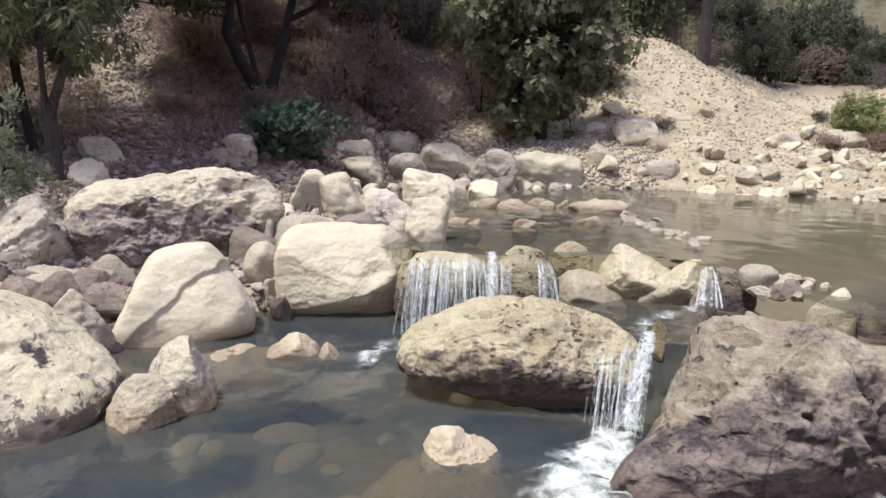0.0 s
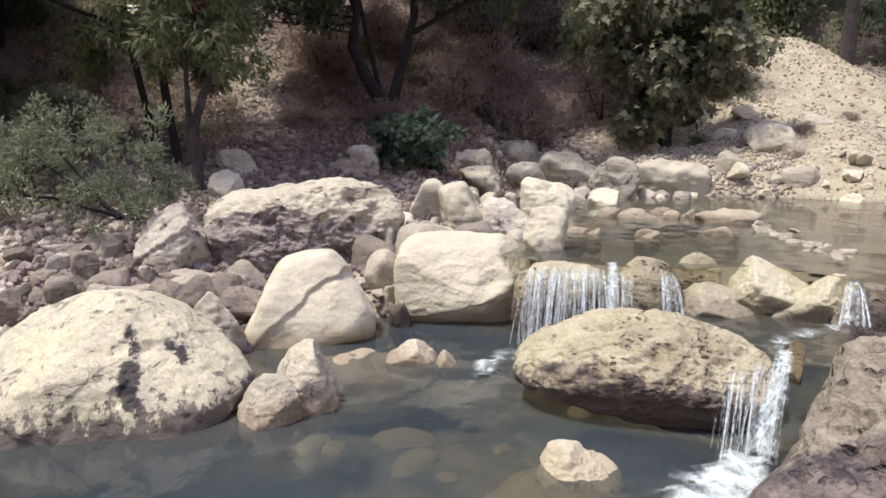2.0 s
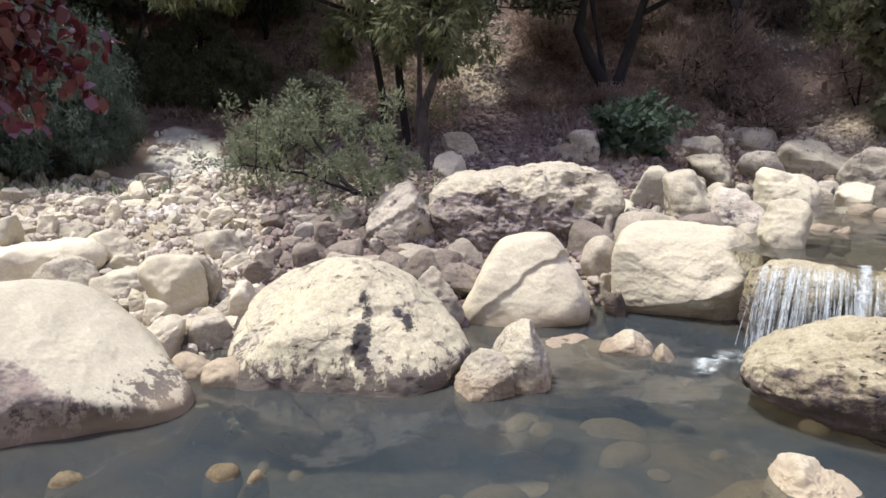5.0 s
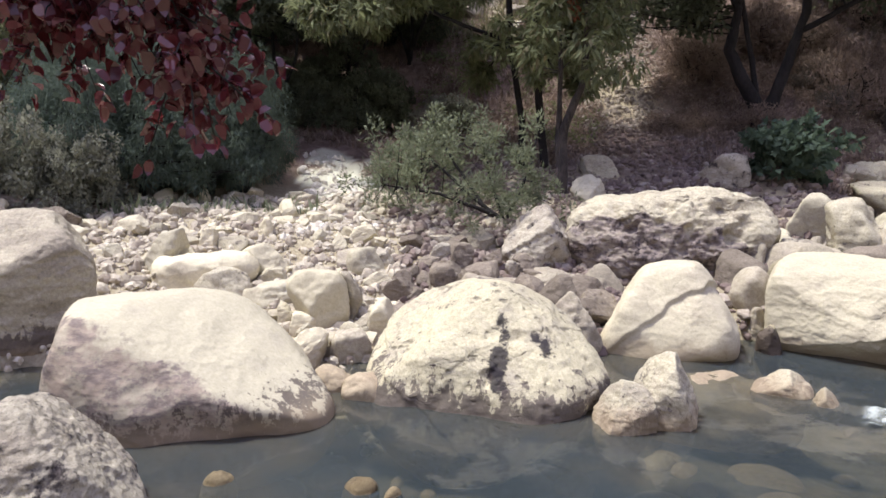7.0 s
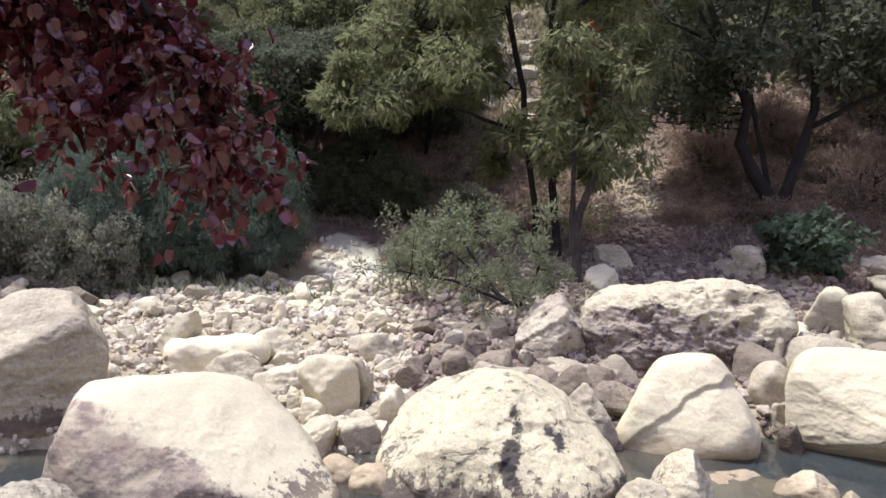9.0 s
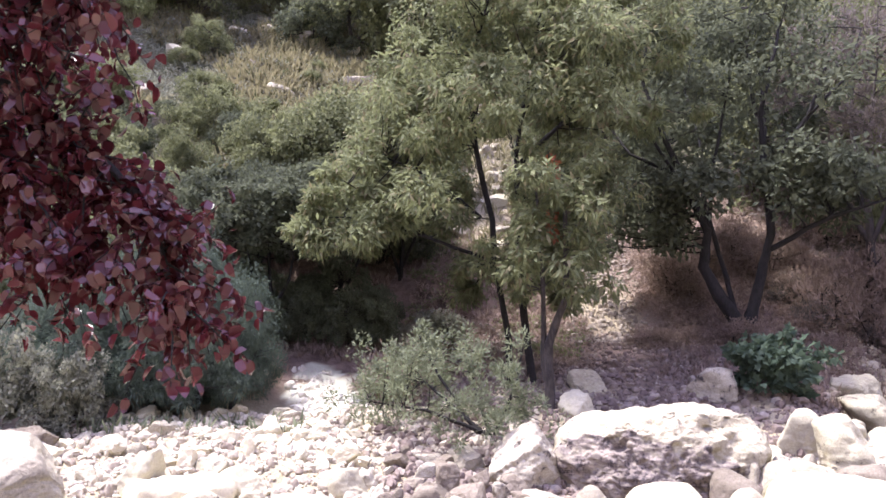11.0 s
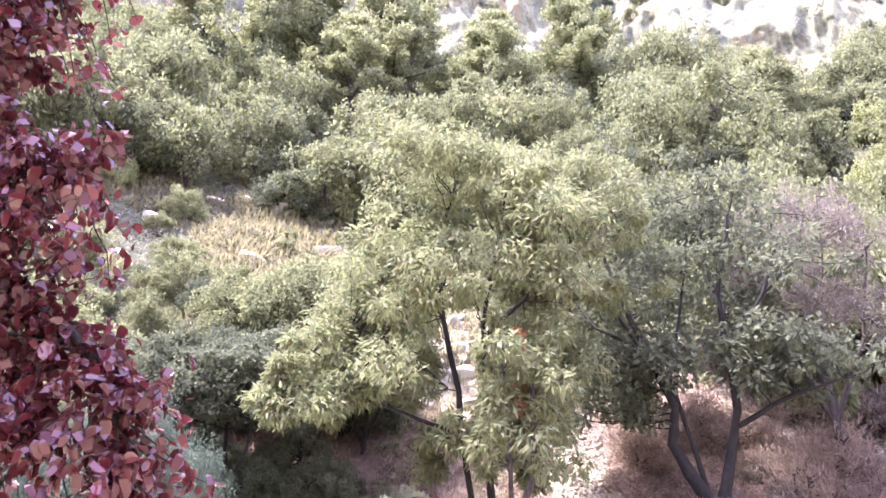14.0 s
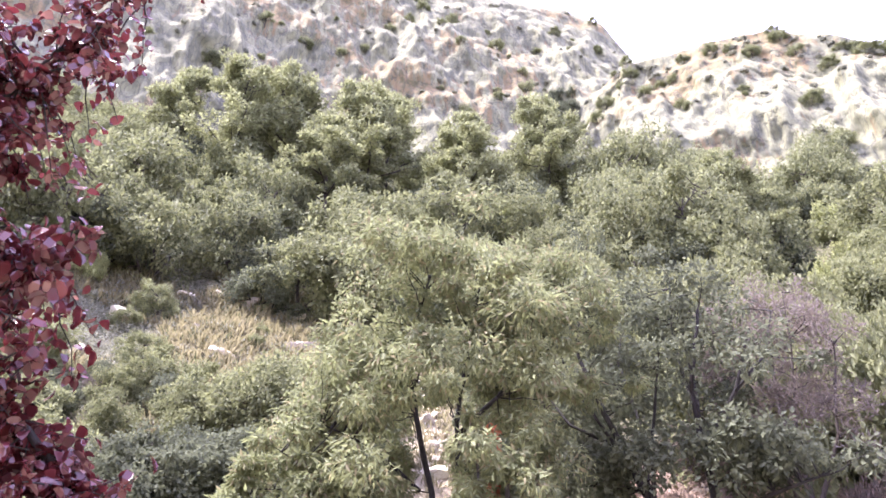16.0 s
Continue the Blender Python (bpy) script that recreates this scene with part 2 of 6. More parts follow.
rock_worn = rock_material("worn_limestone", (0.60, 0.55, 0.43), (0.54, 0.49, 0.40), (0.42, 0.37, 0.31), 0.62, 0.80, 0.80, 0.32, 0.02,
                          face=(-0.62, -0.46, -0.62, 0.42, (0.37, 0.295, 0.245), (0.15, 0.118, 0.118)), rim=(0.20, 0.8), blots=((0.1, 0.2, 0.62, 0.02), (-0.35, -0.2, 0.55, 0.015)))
# Face colours hold the shade of the undercut front, between the pale patches.
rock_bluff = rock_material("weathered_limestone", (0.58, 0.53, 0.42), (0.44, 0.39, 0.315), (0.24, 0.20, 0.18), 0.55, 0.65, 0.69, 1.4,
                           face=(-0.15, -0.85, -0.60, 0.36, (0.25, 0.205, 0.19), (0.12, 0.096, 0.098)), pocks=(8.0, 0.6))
rock_smooth = rock_material("smooth_limestone", (0.60, 0.55, 0.43), (0.48, 0.43, 0.345), (0.36, 0.31, 0.27), 0.58, 0.76, 0.79, 0.45, 0.02)
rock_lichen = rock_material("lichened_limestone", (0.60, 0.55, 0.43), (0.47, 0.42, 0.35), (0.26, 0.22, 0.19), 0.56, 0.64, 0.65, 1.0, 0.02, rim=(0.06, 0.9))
rock_banded = rock_material("lichen_streaked_limestone", (0.65, 0.595, 0.44), (0.50, 0.45, 0.37), (0.27, 0.23, 0.20), 0.59, 0.67, 0.655, 0.9, -0.22, (0.22, 0.17, 0.125), None, None, (0.19, 0.85),
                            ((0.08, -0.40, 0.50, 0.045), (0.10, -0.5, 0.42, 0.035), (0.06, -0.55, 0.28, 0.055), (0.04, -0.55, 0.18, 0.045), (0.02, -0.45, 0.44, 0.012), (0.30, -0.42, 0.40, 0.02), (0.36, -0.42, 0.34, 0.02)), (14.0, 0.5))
rock_grey = rock_material("grey_limestone", (0.58, 0.53, 0.45), (0.42, 0.37, 0.32), (0.17, 0.145, 0.14), 0.55, 0.61, 0.64, 1.2, -0.4)
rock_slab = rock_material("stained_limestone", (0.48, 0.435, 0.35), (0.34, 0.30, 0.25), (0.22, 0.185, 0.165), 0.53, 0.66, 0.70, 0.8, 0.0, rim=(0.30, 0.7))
# Brown rock; face and rim colours also hold the overhang's shade.
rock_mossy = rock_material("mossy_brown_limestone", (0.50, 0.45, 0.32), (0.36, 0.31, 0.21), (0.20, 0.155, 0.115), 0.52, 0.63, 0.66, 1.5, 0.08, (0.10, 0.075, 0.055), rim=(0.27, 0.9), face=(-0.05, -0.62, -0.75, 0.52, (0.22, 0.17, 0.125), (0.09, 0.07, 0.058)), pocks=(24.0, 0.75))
# Face colours darken the lower front: shade below the ridge, put into the colour.
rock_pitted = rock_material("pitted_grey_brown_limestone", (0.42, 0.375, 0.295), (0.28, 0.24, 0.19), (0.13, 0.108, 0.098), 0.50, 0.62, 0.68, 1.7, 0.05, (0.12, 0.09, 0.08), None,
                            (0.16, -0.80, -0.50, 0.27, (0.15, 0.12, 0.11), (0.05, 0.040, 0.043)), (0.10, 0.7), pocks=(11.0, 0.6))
# Dark face stands for shade under the overhang, together with damp crust.
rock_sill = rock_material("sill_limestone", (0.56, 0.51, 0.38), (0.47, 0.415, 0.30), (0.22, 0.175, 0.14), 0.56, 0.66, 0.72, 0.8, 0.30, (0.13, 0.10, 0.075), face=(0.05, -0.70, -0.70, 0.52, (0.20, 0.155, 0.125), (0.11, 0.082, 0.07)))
rock_wet = rock_material("wet_brown_limestone", (0.30, 0.24, 0.15), (0.22, 0.17, 0.10), (0.10, 0.075, 0.05), 0.50, 0.60, 0.7, 1.0)
rock_tan = rock_material("tan_limestone", (0.46, 0.38, 0.28), (0.38, 0.30, 0.22), (0.25, 0.185, 0.135), 0.55, 0.70, 0.76, 0.6)
rock_pool = rock_material("river_worn_limestone", (0.50, 0.43, 0.32), (0.40, 0.34, 0.25), (0.22, 0.175, 0.13), 0.54, 0.66, 0.72, 0.8, 0.60, (0.16, 0.12, 0.085))
rock_rubble = rock_material("rubble_limestone", (0.48, 0.43, 0.345), (0.38, 0.33, 0.28), (0.25, 0.21, 0.19), 0.55, 0.68, 0.76, 0.8)
# Darker copy of rubble_limestone: the willow's shade is put into its colour.
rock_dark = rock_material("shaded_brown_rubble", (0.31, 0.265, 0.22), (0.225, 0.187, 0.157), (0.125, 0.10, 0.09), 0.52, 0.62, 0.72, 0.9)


def ground_material():
    m, nodes, links, bsdf = material("stony_ground")
    geo = nodes.new("ShaderNodeNewGeometry")
    p = geo.outputs["Position"]
    big = texture_noise(nodes, links, p, 0.35, 5)
    med = texture_noise(nodes, links, p, 2.2, 8, 0.7)
    fine = texture_noise(nodes, links, p, 22.0, 6, 0.75)
    attr = nodes.new("ShaderNodeAttribute")
    attr.attribute_name = "cover"
    sep = nodes.new("ShaderNodeSeparateColor")
    links.new(attr.outputs["Color"], sep.inputs[0])
    soil = blend(nodes, links, ramp(nodes, links, med, 0.4, 0.62), (0.15, 0.108, 0.092), (0.27, 0.20, 0.17))
    gravel = blend(nodes, links, ramp(nodes, links, med, 0.38, 0.66), (0.57, 0.51, 0.37), (0.44, 0.38, 0.265))
    gravel = blend(nodes, links, ramp(nodes, links, fine, 0.35, 0.7, 0.5, 0.0), gravel, (0.45, 0.40, 0.36), "MULTIPLY")
    grass = blend(nodes, links, ramp(nodes, links, med, 0.42, 0.6), (0.155, 0.145, 0.095), (0.085, 0.09, 0.052))
    bed = blend(nodes, links, ramp(nodes, links, med, 0.4, 0.65), (0.13, 0.12, 0.09), (0.24, 0.20, 0.14))
    c = blend(nodes, links, sep.outputs["Red"], soil, gravel)
    c = blend(nodes, links, sep.outputs["Green"], c, grass)
    c = blend(nodes, links, sep.outputs["Blue"], c, bed)
    chalk = blend(nodes, links, ramp(nodes, links, med, 0.4, 0.65), (0.70, 0.69, 0.57), (0.57, 0.55, 0.44))
    c = blend(nodes, links, attr.outputs["Alpha"], c, chalk)
    links.new(c, bsdf.inputs["Base Color"])
    bsdf.inputs["Roughness"].default_value = 0.95
    bsdf.inputs["Specular IOR Level"].default_value = 0.1
    h = math_node(nodes, links, "ADD", fine, math_node(nodes, links, "MULTIPLY", med, 1.5))
    bump(nodes, links, bsdf, h, 0.8, 0.06)
    return m


def water_material(name, murk, share, tint, ripple, warm, rough=0.06, chop=0.03):
    """Slightly cloudy stream water: part clear, part murk, with a real reflection on top."""
    m, nodes, links, bsdf = material(name)
    out = nodes["Material Output"]
    nodes.remove(bsdf)
    p = nodes.new("ShaderNodeNewGeometry").outputs["Position"]
    stretch = nodes.new("ShaderNodeMapping")
    stretch.inputs["Scale"].default_value = (1.0, 0.7, 1.0)
    links.new(p, stretch.inputs["Vector"])
    wave = texture_noise(nodes, links, stretch.outputs[0], ripple, 4, 0.55)
    clear, cloudy, gloss = (nodes.new(k) for k in ("ShaderNodeBsdfTransparent", "ShaderNodeBsdfDiffuse", "ShaderNodeBsdfGlossy"))
    clear.inputs["Color"].default_value = (*tint, 1)
    links.new(blend(nodes, links, ramp(nodes, links, texture_noise(nodes, links, p, 0.55, 4), 0.40, 0.66), murk, warm), cloudy.inputs["Color"])
    gloss.inputs["Roughness"].default_value = rough
    bn = nodes.new("ShaderNodeBump")
    bn.inputs["Strength"].default_value, bn.inputs["Distance"].default_value = 0.25, chop
    links.new(wave, bn.inputs["Height"])
    links.new(bn.outputs[0], gloss.inputs["Normal"])
    body, top, fres = nodes.new("ShaderNodeMixShader"), nodes.new("ShaderNodeMixShader"), nodes.new("ShaderNodeFresnel")
    fres.inputs["IOR"].default_value = 1.33
    links.new(bn.outputs[0], fres.inputs["Normal"])
    patch = texture_noise(nodes, links, p, 0.8, 3)
    links.new(ramp(nodes, links, patch, 0.3, 0.7, share - 0.1, share + 0.1), body.inputs[0])
    links.new(clear.outputs[0], body.inputs[1])
    links.new(cloudy.outputs[0], body.inputs[2])
    links.new(fres.outputs[0], top.inputs[0])
    links.new(body.outputs[0], top.inputs[1])
    links.new(gloss.outputs[0], top.inputs[2])
    links.new(top.outputs[0], out.inputs["Surface"])
    return m


def foam_material(name, lo, hi, scale, stretch=(1, 1, 1), color=(0.80, 0.84, 0.82)):
    """White water: noise opens holes in it."""
    m, nodes, links, bsdf = material(name)
    p = nodes.new("ShaderNodeNewGeometry").outputs["Position"]
    mp = nodes.new("ShaderNodeMapping")
    mp.inputs["Scale"].default_value = stretch
    links.new(p, mp.inputs["Vector"])
    n = texture_noise(nodes, links, mp.outputs[0], scale, 6, 0.65)
    at = nodes.new("ShaderNodeAttribute")
    at.attribute_name = "cover"
    sep = nodes.new("ShaderNodeSeparateColor")
    links.new(at.outputs["Color"], sep.inputs[0])
    dense = math_node(nodes, links, "ADD", n, math_node(nodes, links, "SUBTRACT", sep.outputs["Red"], 0.5))
    links.new(ramp(nodes, links, dense, lo, hi), bsdf.inputs["Alpha"])
    bsdf.inputs["Base Color"].default_value = (*color, 1)
    bsdf.inputs["Roughness"].default_value = 0.5
    bump(nodes, links, bsdf, n, 0.6, 0.04)
    return m


def leaf_material(name, a, b, c=None, trans=0.46, rough=0.65, spec=0.18):
    """Foliage: each leaf takes a tone between a and b, a few take c."""
    a, b = tuple(0.85 * u + 0.45 * v for u, v in zip(a, b)), tuple(0.26 * u + 1.04 * v for u, v in zip(a, b))
    m, nodes, links, bsdf = material(name)
    out = nodes["Material Output"]
    geo = nodes.new("ShaderNodeNewGeometry")
    rnd = geo.outputs["Random Per Island"]
    col = blend(nodes, links, ramp(nodes, links, rnd, 0.0, 1.0), a, b)
    if c:
        col = blend(nodes, links, ramp(nodes, links, rnd, 0.88, 0.93), col, c)
    tone = texture_noise(nodes, links, geo.outputs["Position"], 0.9, 3)
    col = blend(nodes, links, ramp(nodes, links, tone, 0.3, 0.7, 0.4, 0.0), col, (0.5, 0.5, 0.48), "MULTIPLY")
    spray = texture_noise(nodes, links, geo.outputs["Position"], 3.6, 2)
    col = blend(nodes, links, ramp(nodes, links, spray, 0.38, 0.62, 0.45, 0.0), col, (0.5, 0.5, 0.5), "MULTIPLY")
    links.new(col, bsdf.inputs["Base Color"])
    bsdf.inputs["Roughness"].default_value = rough
    bsdf.inputs["Specular IOR Level"].default_value = spec
    thin, mix = nodes.new("ShaderNodeBsdfTranslucent"), nodes.new("ShaderNodeMixShader")
    links.new(col, thin.inputs["Color"])
    mix.inputs[0].default_value = trans
    links.new(bsdf.outputs[0], mix.inputs[1])
    links.new(thin.outputs[0], mix.inputs[2])
    links.new(mix.outputs[0], out.inputs["Surface"])
    return m


def bark_material(name, a, b):
    m, nodes, links, bsdf = material(name)
    p = nodes.new("ShaderNodeNewGeometry").outputs["Position"]
    mp = nodes.new("ShaderNodeMapping")
    mp.inputs["Scale"].default_value = (1, 1, 0.25)
    links.new(p, mp.inputs["Vector"])
    n = texture_noise(nodes, links, mp.outputs[0], 30, 6, 0.7)
    w = texture_noise(nodes, links, p, 3, 4)
    c = blend(nodes, links, ramp(nodes, links, n, 0.35, 0.65), a, b)
    c = blend(nodes, links, ramp(nodes, links, w, 0.45, 0.7, 0, 0.5), c, tuple(1.6 * v for v in b))
    links.new(c, bsdf.inputs["Base Color"])
    bsdf.inputs["Roughness"].default_value = 0.9
    bump(nodes, links, bsdf, n, 0.8, 0.03)
    return m


ground_mat = ground_material()
pool_mat = water_material("pool_water", (0.045, 0.057, 0.064), 0.66, (0.70, 0.70, 0.62), 5.0, (0.088, 0.082, 0.066))
upper_mat = water_material("upper_water", (0.085, 0.085, 0.072), 0.55, (0.78, 0.80, 0.74), 6.0, (0.15, 0.13, 0.095), 0.05, 0.014)
fall_mat = foam_material("falling_water", 0.40, 1.0, 44.0, (1, 1, 0.10), (0.66, 0.72, 0.72))
foam_mat = foam_material("foam", 0.47, 1.05, 9.0, (1, 1, 1), (0.68, 0.74, 0.70))
bark_dark = bark_material("dark_bark", (0.007, 0.006, 0.0065), (0.021, 0.017, 0.018))
bark_grey = bark_material("grey_bark", (0.028, 0.023, 0.022), (0.075, 0.061, 0.056))
leaf_oak = leaf_material("oak_leaves", (0.068, 0.078, 0.055), (0.155, 0.170, 0.115), None, 0.38, 0.8, 0.05)
leaf_dark = leaf_material("dark_evergreen_leaves", (0.065, 0.076, 0.053), (0.165, 0.18, 0.12), None, 0.4, 0.8, 0.05)
leaf_tall = leaf_material("pale_green_leaves", (0.112, 0.130, 0.070), (0.268, 0.290, 0.152), (0.30, 0.27, 0.165))
leaf_willow = leaf_material("willow_leaves", (0.115, 0.135, 0.085), (0.26, 0.285, 0.185))
leaf_fig = leaf_material("fig_leaves", (0.052, 0.082, 0.060), (0.125, 0.168, 0.115))
leaf_plane = leaf_material("plane_leaves", (0.10, 0.108, 0.068), (0.25, 0.245, 0.16))
leaf_blue = leaf_material("blue_green_shrub", (0.065, 0.088, 0.072), (0.14, 0.175, 0.135))
leaf_grey = leaf_material("grey_green_leaves", (0.135, 0.145, 0.115), (0.29, 0.29, 0.225))
# Third tone: pale pink on a few leaves, a painted stand-in for glints.
leaf_red = leaf_material("dark_red_leaves", (0.045, 0.013, 0.019), (0.135, 0.023, 0.028), (0.27, 0.13, 0.12), 0.30, 0.26, 0.8)
# Hill and pine greens are lightened: distance haze is put into the colour.
leaf_hill = leaf_material("hillside_leaves", (0.100, 0.114, 0.060), (0.262, 0.276, 0.146))
leaf_pine = leaf_material("pine_needles", (0.13, 0.145, 0.078), (0.31, 0.325, 0.17))
leaf_lime = leaf_material("yellow_green_leaves", (0.20, 0.22, 0.098), (0.37, 0.39, 0.185))
leaf_dry = leaf_material("dry_twigs", (0.115, 0.098, 0.09), (0.23, 0.197, 0.178))
leaf_brush = leaf_material("dry_reddish_brush", (0.19, 0.145, 0.118), (0.36, 0.278, 0.23))
leaf_orange = leaf_material("rust_red_leaves", (0.30, 0.10, 0.06), (0.45, 0.18, 0.10))
grass_mat = leaf_material("straw_grass", (0.15, 0.14, 0.082), (0.285, 0.255, 0.155), (0.11, 0.12, 0.066))


# ---- ground ----
SHORE_AZ = (-70, -40, -30, -23, -20, -16, -12, -7, 0, 8, 21, 28, 37, 45, 52, 62, 70, 80, 95)
SHORE_D = (4.5, 4.7, 5.1, 5.7, 6.3, 6.55, 6.3, 6.1, 6.2, 6.8, 6.4, 5.6, 5.3, 5.3, 5.2, 5.7, 6.1, 6.1, 5.0)


def ground_height(x, y):
    d, az = np.hypot(x, y), np.degrees(np.arctan2(-x, y))
    ds = np.interp(az, SHORE_AZ, SHORE_D)
    left = np.interp(d, (0, 5.2, 6.5, 7.5, 8.5, 9.5, 11, 12.5, 14.5, 18, 30, 60, 75, 130, 900), (0.02, 0.05, 0.16, 0.28, 0.58, 0.75, 1.0, 1.4, 2.1, 4.6, 13.7, 42, 50, 66, 90))
    shelf = np.interp(d, (0, 7, 13.4, 14.0, 16, 20.0, 26, 32, 44, 70, 130, 900), (0.5, 0.25, 0.25, 0.72, 1.6, 4.1, 4.4, 9, 20, 44, 62, 90))
    low = np.interp(d, (0, 7, 13.2, 13.9, 17, 20, 26, 44, 70, 130, 900), (0.5, 0.25, 0.25, 0.78, 1.5, 2.1, 3.4, 20, 44, 62, 90))
    right = shelf + (low - shelf) * smooth(-14, -29, az)
    h = right + (left - right) * smooth(2, 13, az)
    h = -0.55 + (h + 0.55) * smooth(ds - 0.35, ds + 0.2, d)
    h = h + (0.1 - h) * (1 - smooth(1.3, 2.5, d))
    h = np.where(h < 0.14, h + (0.14 - h) * smooth(82, 94, az), h)
    back = np.interp(d, (0, 2, 6, 20, 60, 130, 900), (0.1, 0.1, 0.6, 5, 26, 55, 90))
    h = h + (back - h) * smooth(92, 120, np.abs(az))
    p = np.stack([x, y, 0 * x], 1)
    wild = smooth(9, 20, d)
    far = smooth(30, 90, d)
    return h + 0.07 * fbm(p * 1.3, 3, 5) * smooth(2, 4, d) + 0.5 * wild * fbm(p * 0.22, 4, 8) + 3.0 * far * fbm(p * 0.05, 3, 9)


def z_at(x, y):
    return float(ground_height(np.array([float(x)]), np.array([float(y)]))[0])


def build_ground():
    az = np.concatenate([np.arange(-180, -60, 4.0), np.arange(-60, 100, 0.5), np.arange(100, 180.1, 4.0)])
    d = np.concatenate([[0.02], np.linspace(0.6, 4, 12), np.linspace(4.15, 22, 120), np.geomspace(22.6, 900, 60)])
    A, D = np.meshgrid(np.radians(az), d, indexing="ij")
    x, y = (-np.sin(A) * D).ravel(), (np.cos(A) * D).ravel()
    z = ground_height(x, y)
    me = mesh_data("ground", np.stack([x, y, z], 1), grid_faces(len(az), len(d))[:, ::-1], ground_mat)
    azd, dd = np.degrees(A).ravel(), D.ravel()
    n = fbm(np.stack([x, y, z], 1) * 0.5, 4, 21)
    gravel = np.maximum(smooth(-1, -6, azd + 0.8 * n) * smooth(26, 22, dd), smooth(12.5, 10, dd + n))
    chute = np.exp(-(((azd - np.interp(dd, (13, 18, 40), (23, 26, 30)) - 2.5 * n) / np.interp(dd, (13, 18, 40), (3.0, 2.6, 3.2))) ** 2)) * smooth(13.8, 15.3, dd) * smooth(19, 16.5, dd)
    path = np.exp(-(((azd - 47.2 - n) / 2.5) ** 2)) * smooth(14, 12.5, dd) * smooth(8, 9, dd) * 1.0
    path = smooth(0.08, 0.3, path) * smooth(0.42, 0.56, path + 0.75 * fbm(np.stack([x, y, z], 1) * 1.3, 3, 23))
    slip = np.exp(-(((azd - 34.2 - n) / 2.2) ** 2)) * smooth(16, 18, dd) * smooth(31, 27, dd)
    chute = np.maximum(chute, slip)
    gravel = np.clip(np.maximum(np.maximum(gravel, chute), path), 0, 1)
    grass = smooth(17, 23, dd + 2 * n - 6 * smooth(-1, -6, azd)) * (1 - chute)
    bed = smooth(0.0, -0.15, z) + (z < 0.6) * (azd < 5) * (dd > 4) * 0.7
    cover = np.stack([gravel, grass, np.clip(bed, 0, 1), np.clip(path, 0, 1)], 1).astype(np.float32)
    layer = me.color_attributes.new("cover", "FLOAT_COLOR", "POINT")
    layer.data.foreach_set("color", cover.ravel())
    return tagged(new("ground", me), "pale gravel, brown soil and dry grass rising to a hillside", "ground", kind="structure")


build_ground()


def polar_sheet(name, az0, az1, step, d_of, n, z, mat, label, swell=1.0):
    az = np.arange(az0, az1, step)
    t = np.linspace(0, 1, n)
    A = np.radians(az)[:, None] + 0 * t
    lo, hi = d_of(az)
    D = lo[:, None] + (hi - lo)[:, None] * t
    x, y = (-np.sin(A) * D).ravel(), (np.cos(A) * D).ravel()
    p = np.stack([x, y, 0 * x], 1)
    zz = z + swell * (0.010 * fbm(p * 3.1, 3, 31) + 0.012 * fbm(p * 0.9, 2, 32))
    me = mesh_data(name, np.stack([x, y, zz], 1), grid_faces(len(az), n)[:, ::-1], mat)
    ob = tagged(new(name, me), label, "water", kind="structure")
    ob.visible_shadow = False
    return ob


polar_sheet("water", -118, 118, 0.6, lambda a: (0 * a + 1.2, np.interp(a, SHORE_AZ, SHORE_D) + 0.4), 90, 0.0, pool_mat, "cloudy grey-green pool below the cascade")
polar_sheet("water", -100, 7, 0.4, lambda a: (np.interp(a, SHORE_AZ, SHORE_D) - 0.02, 0 * a + 15), 130, 0.62, upper_mat, "calm upper pool mirroring the gravel bank", 0.35)
polar_sheet("water", -25, -6, 0.4, lambda a: (0 * a + 4.95, np.interp(a, SHORE_AZ, SHORE_D) + 0.25), 60, 0.27, upper_mat, "small basin between the sill and the mossy boulder")

# ---- rocks ----
ICO = {}


def ico(level):
    if level not in ICO:
        bm = bmesh.new()
        bmesh.ops.create_icosphere(bm, subdivisions=level, radius=1)
        bm.verts.ensure_lookup_table()
        ICO[level] = (np.array([v.co[:] for v in bm.verts]), np.array([[v.index for v in f.verts] for f in bm.faces]))
        bm.free()
    return ICO[level]


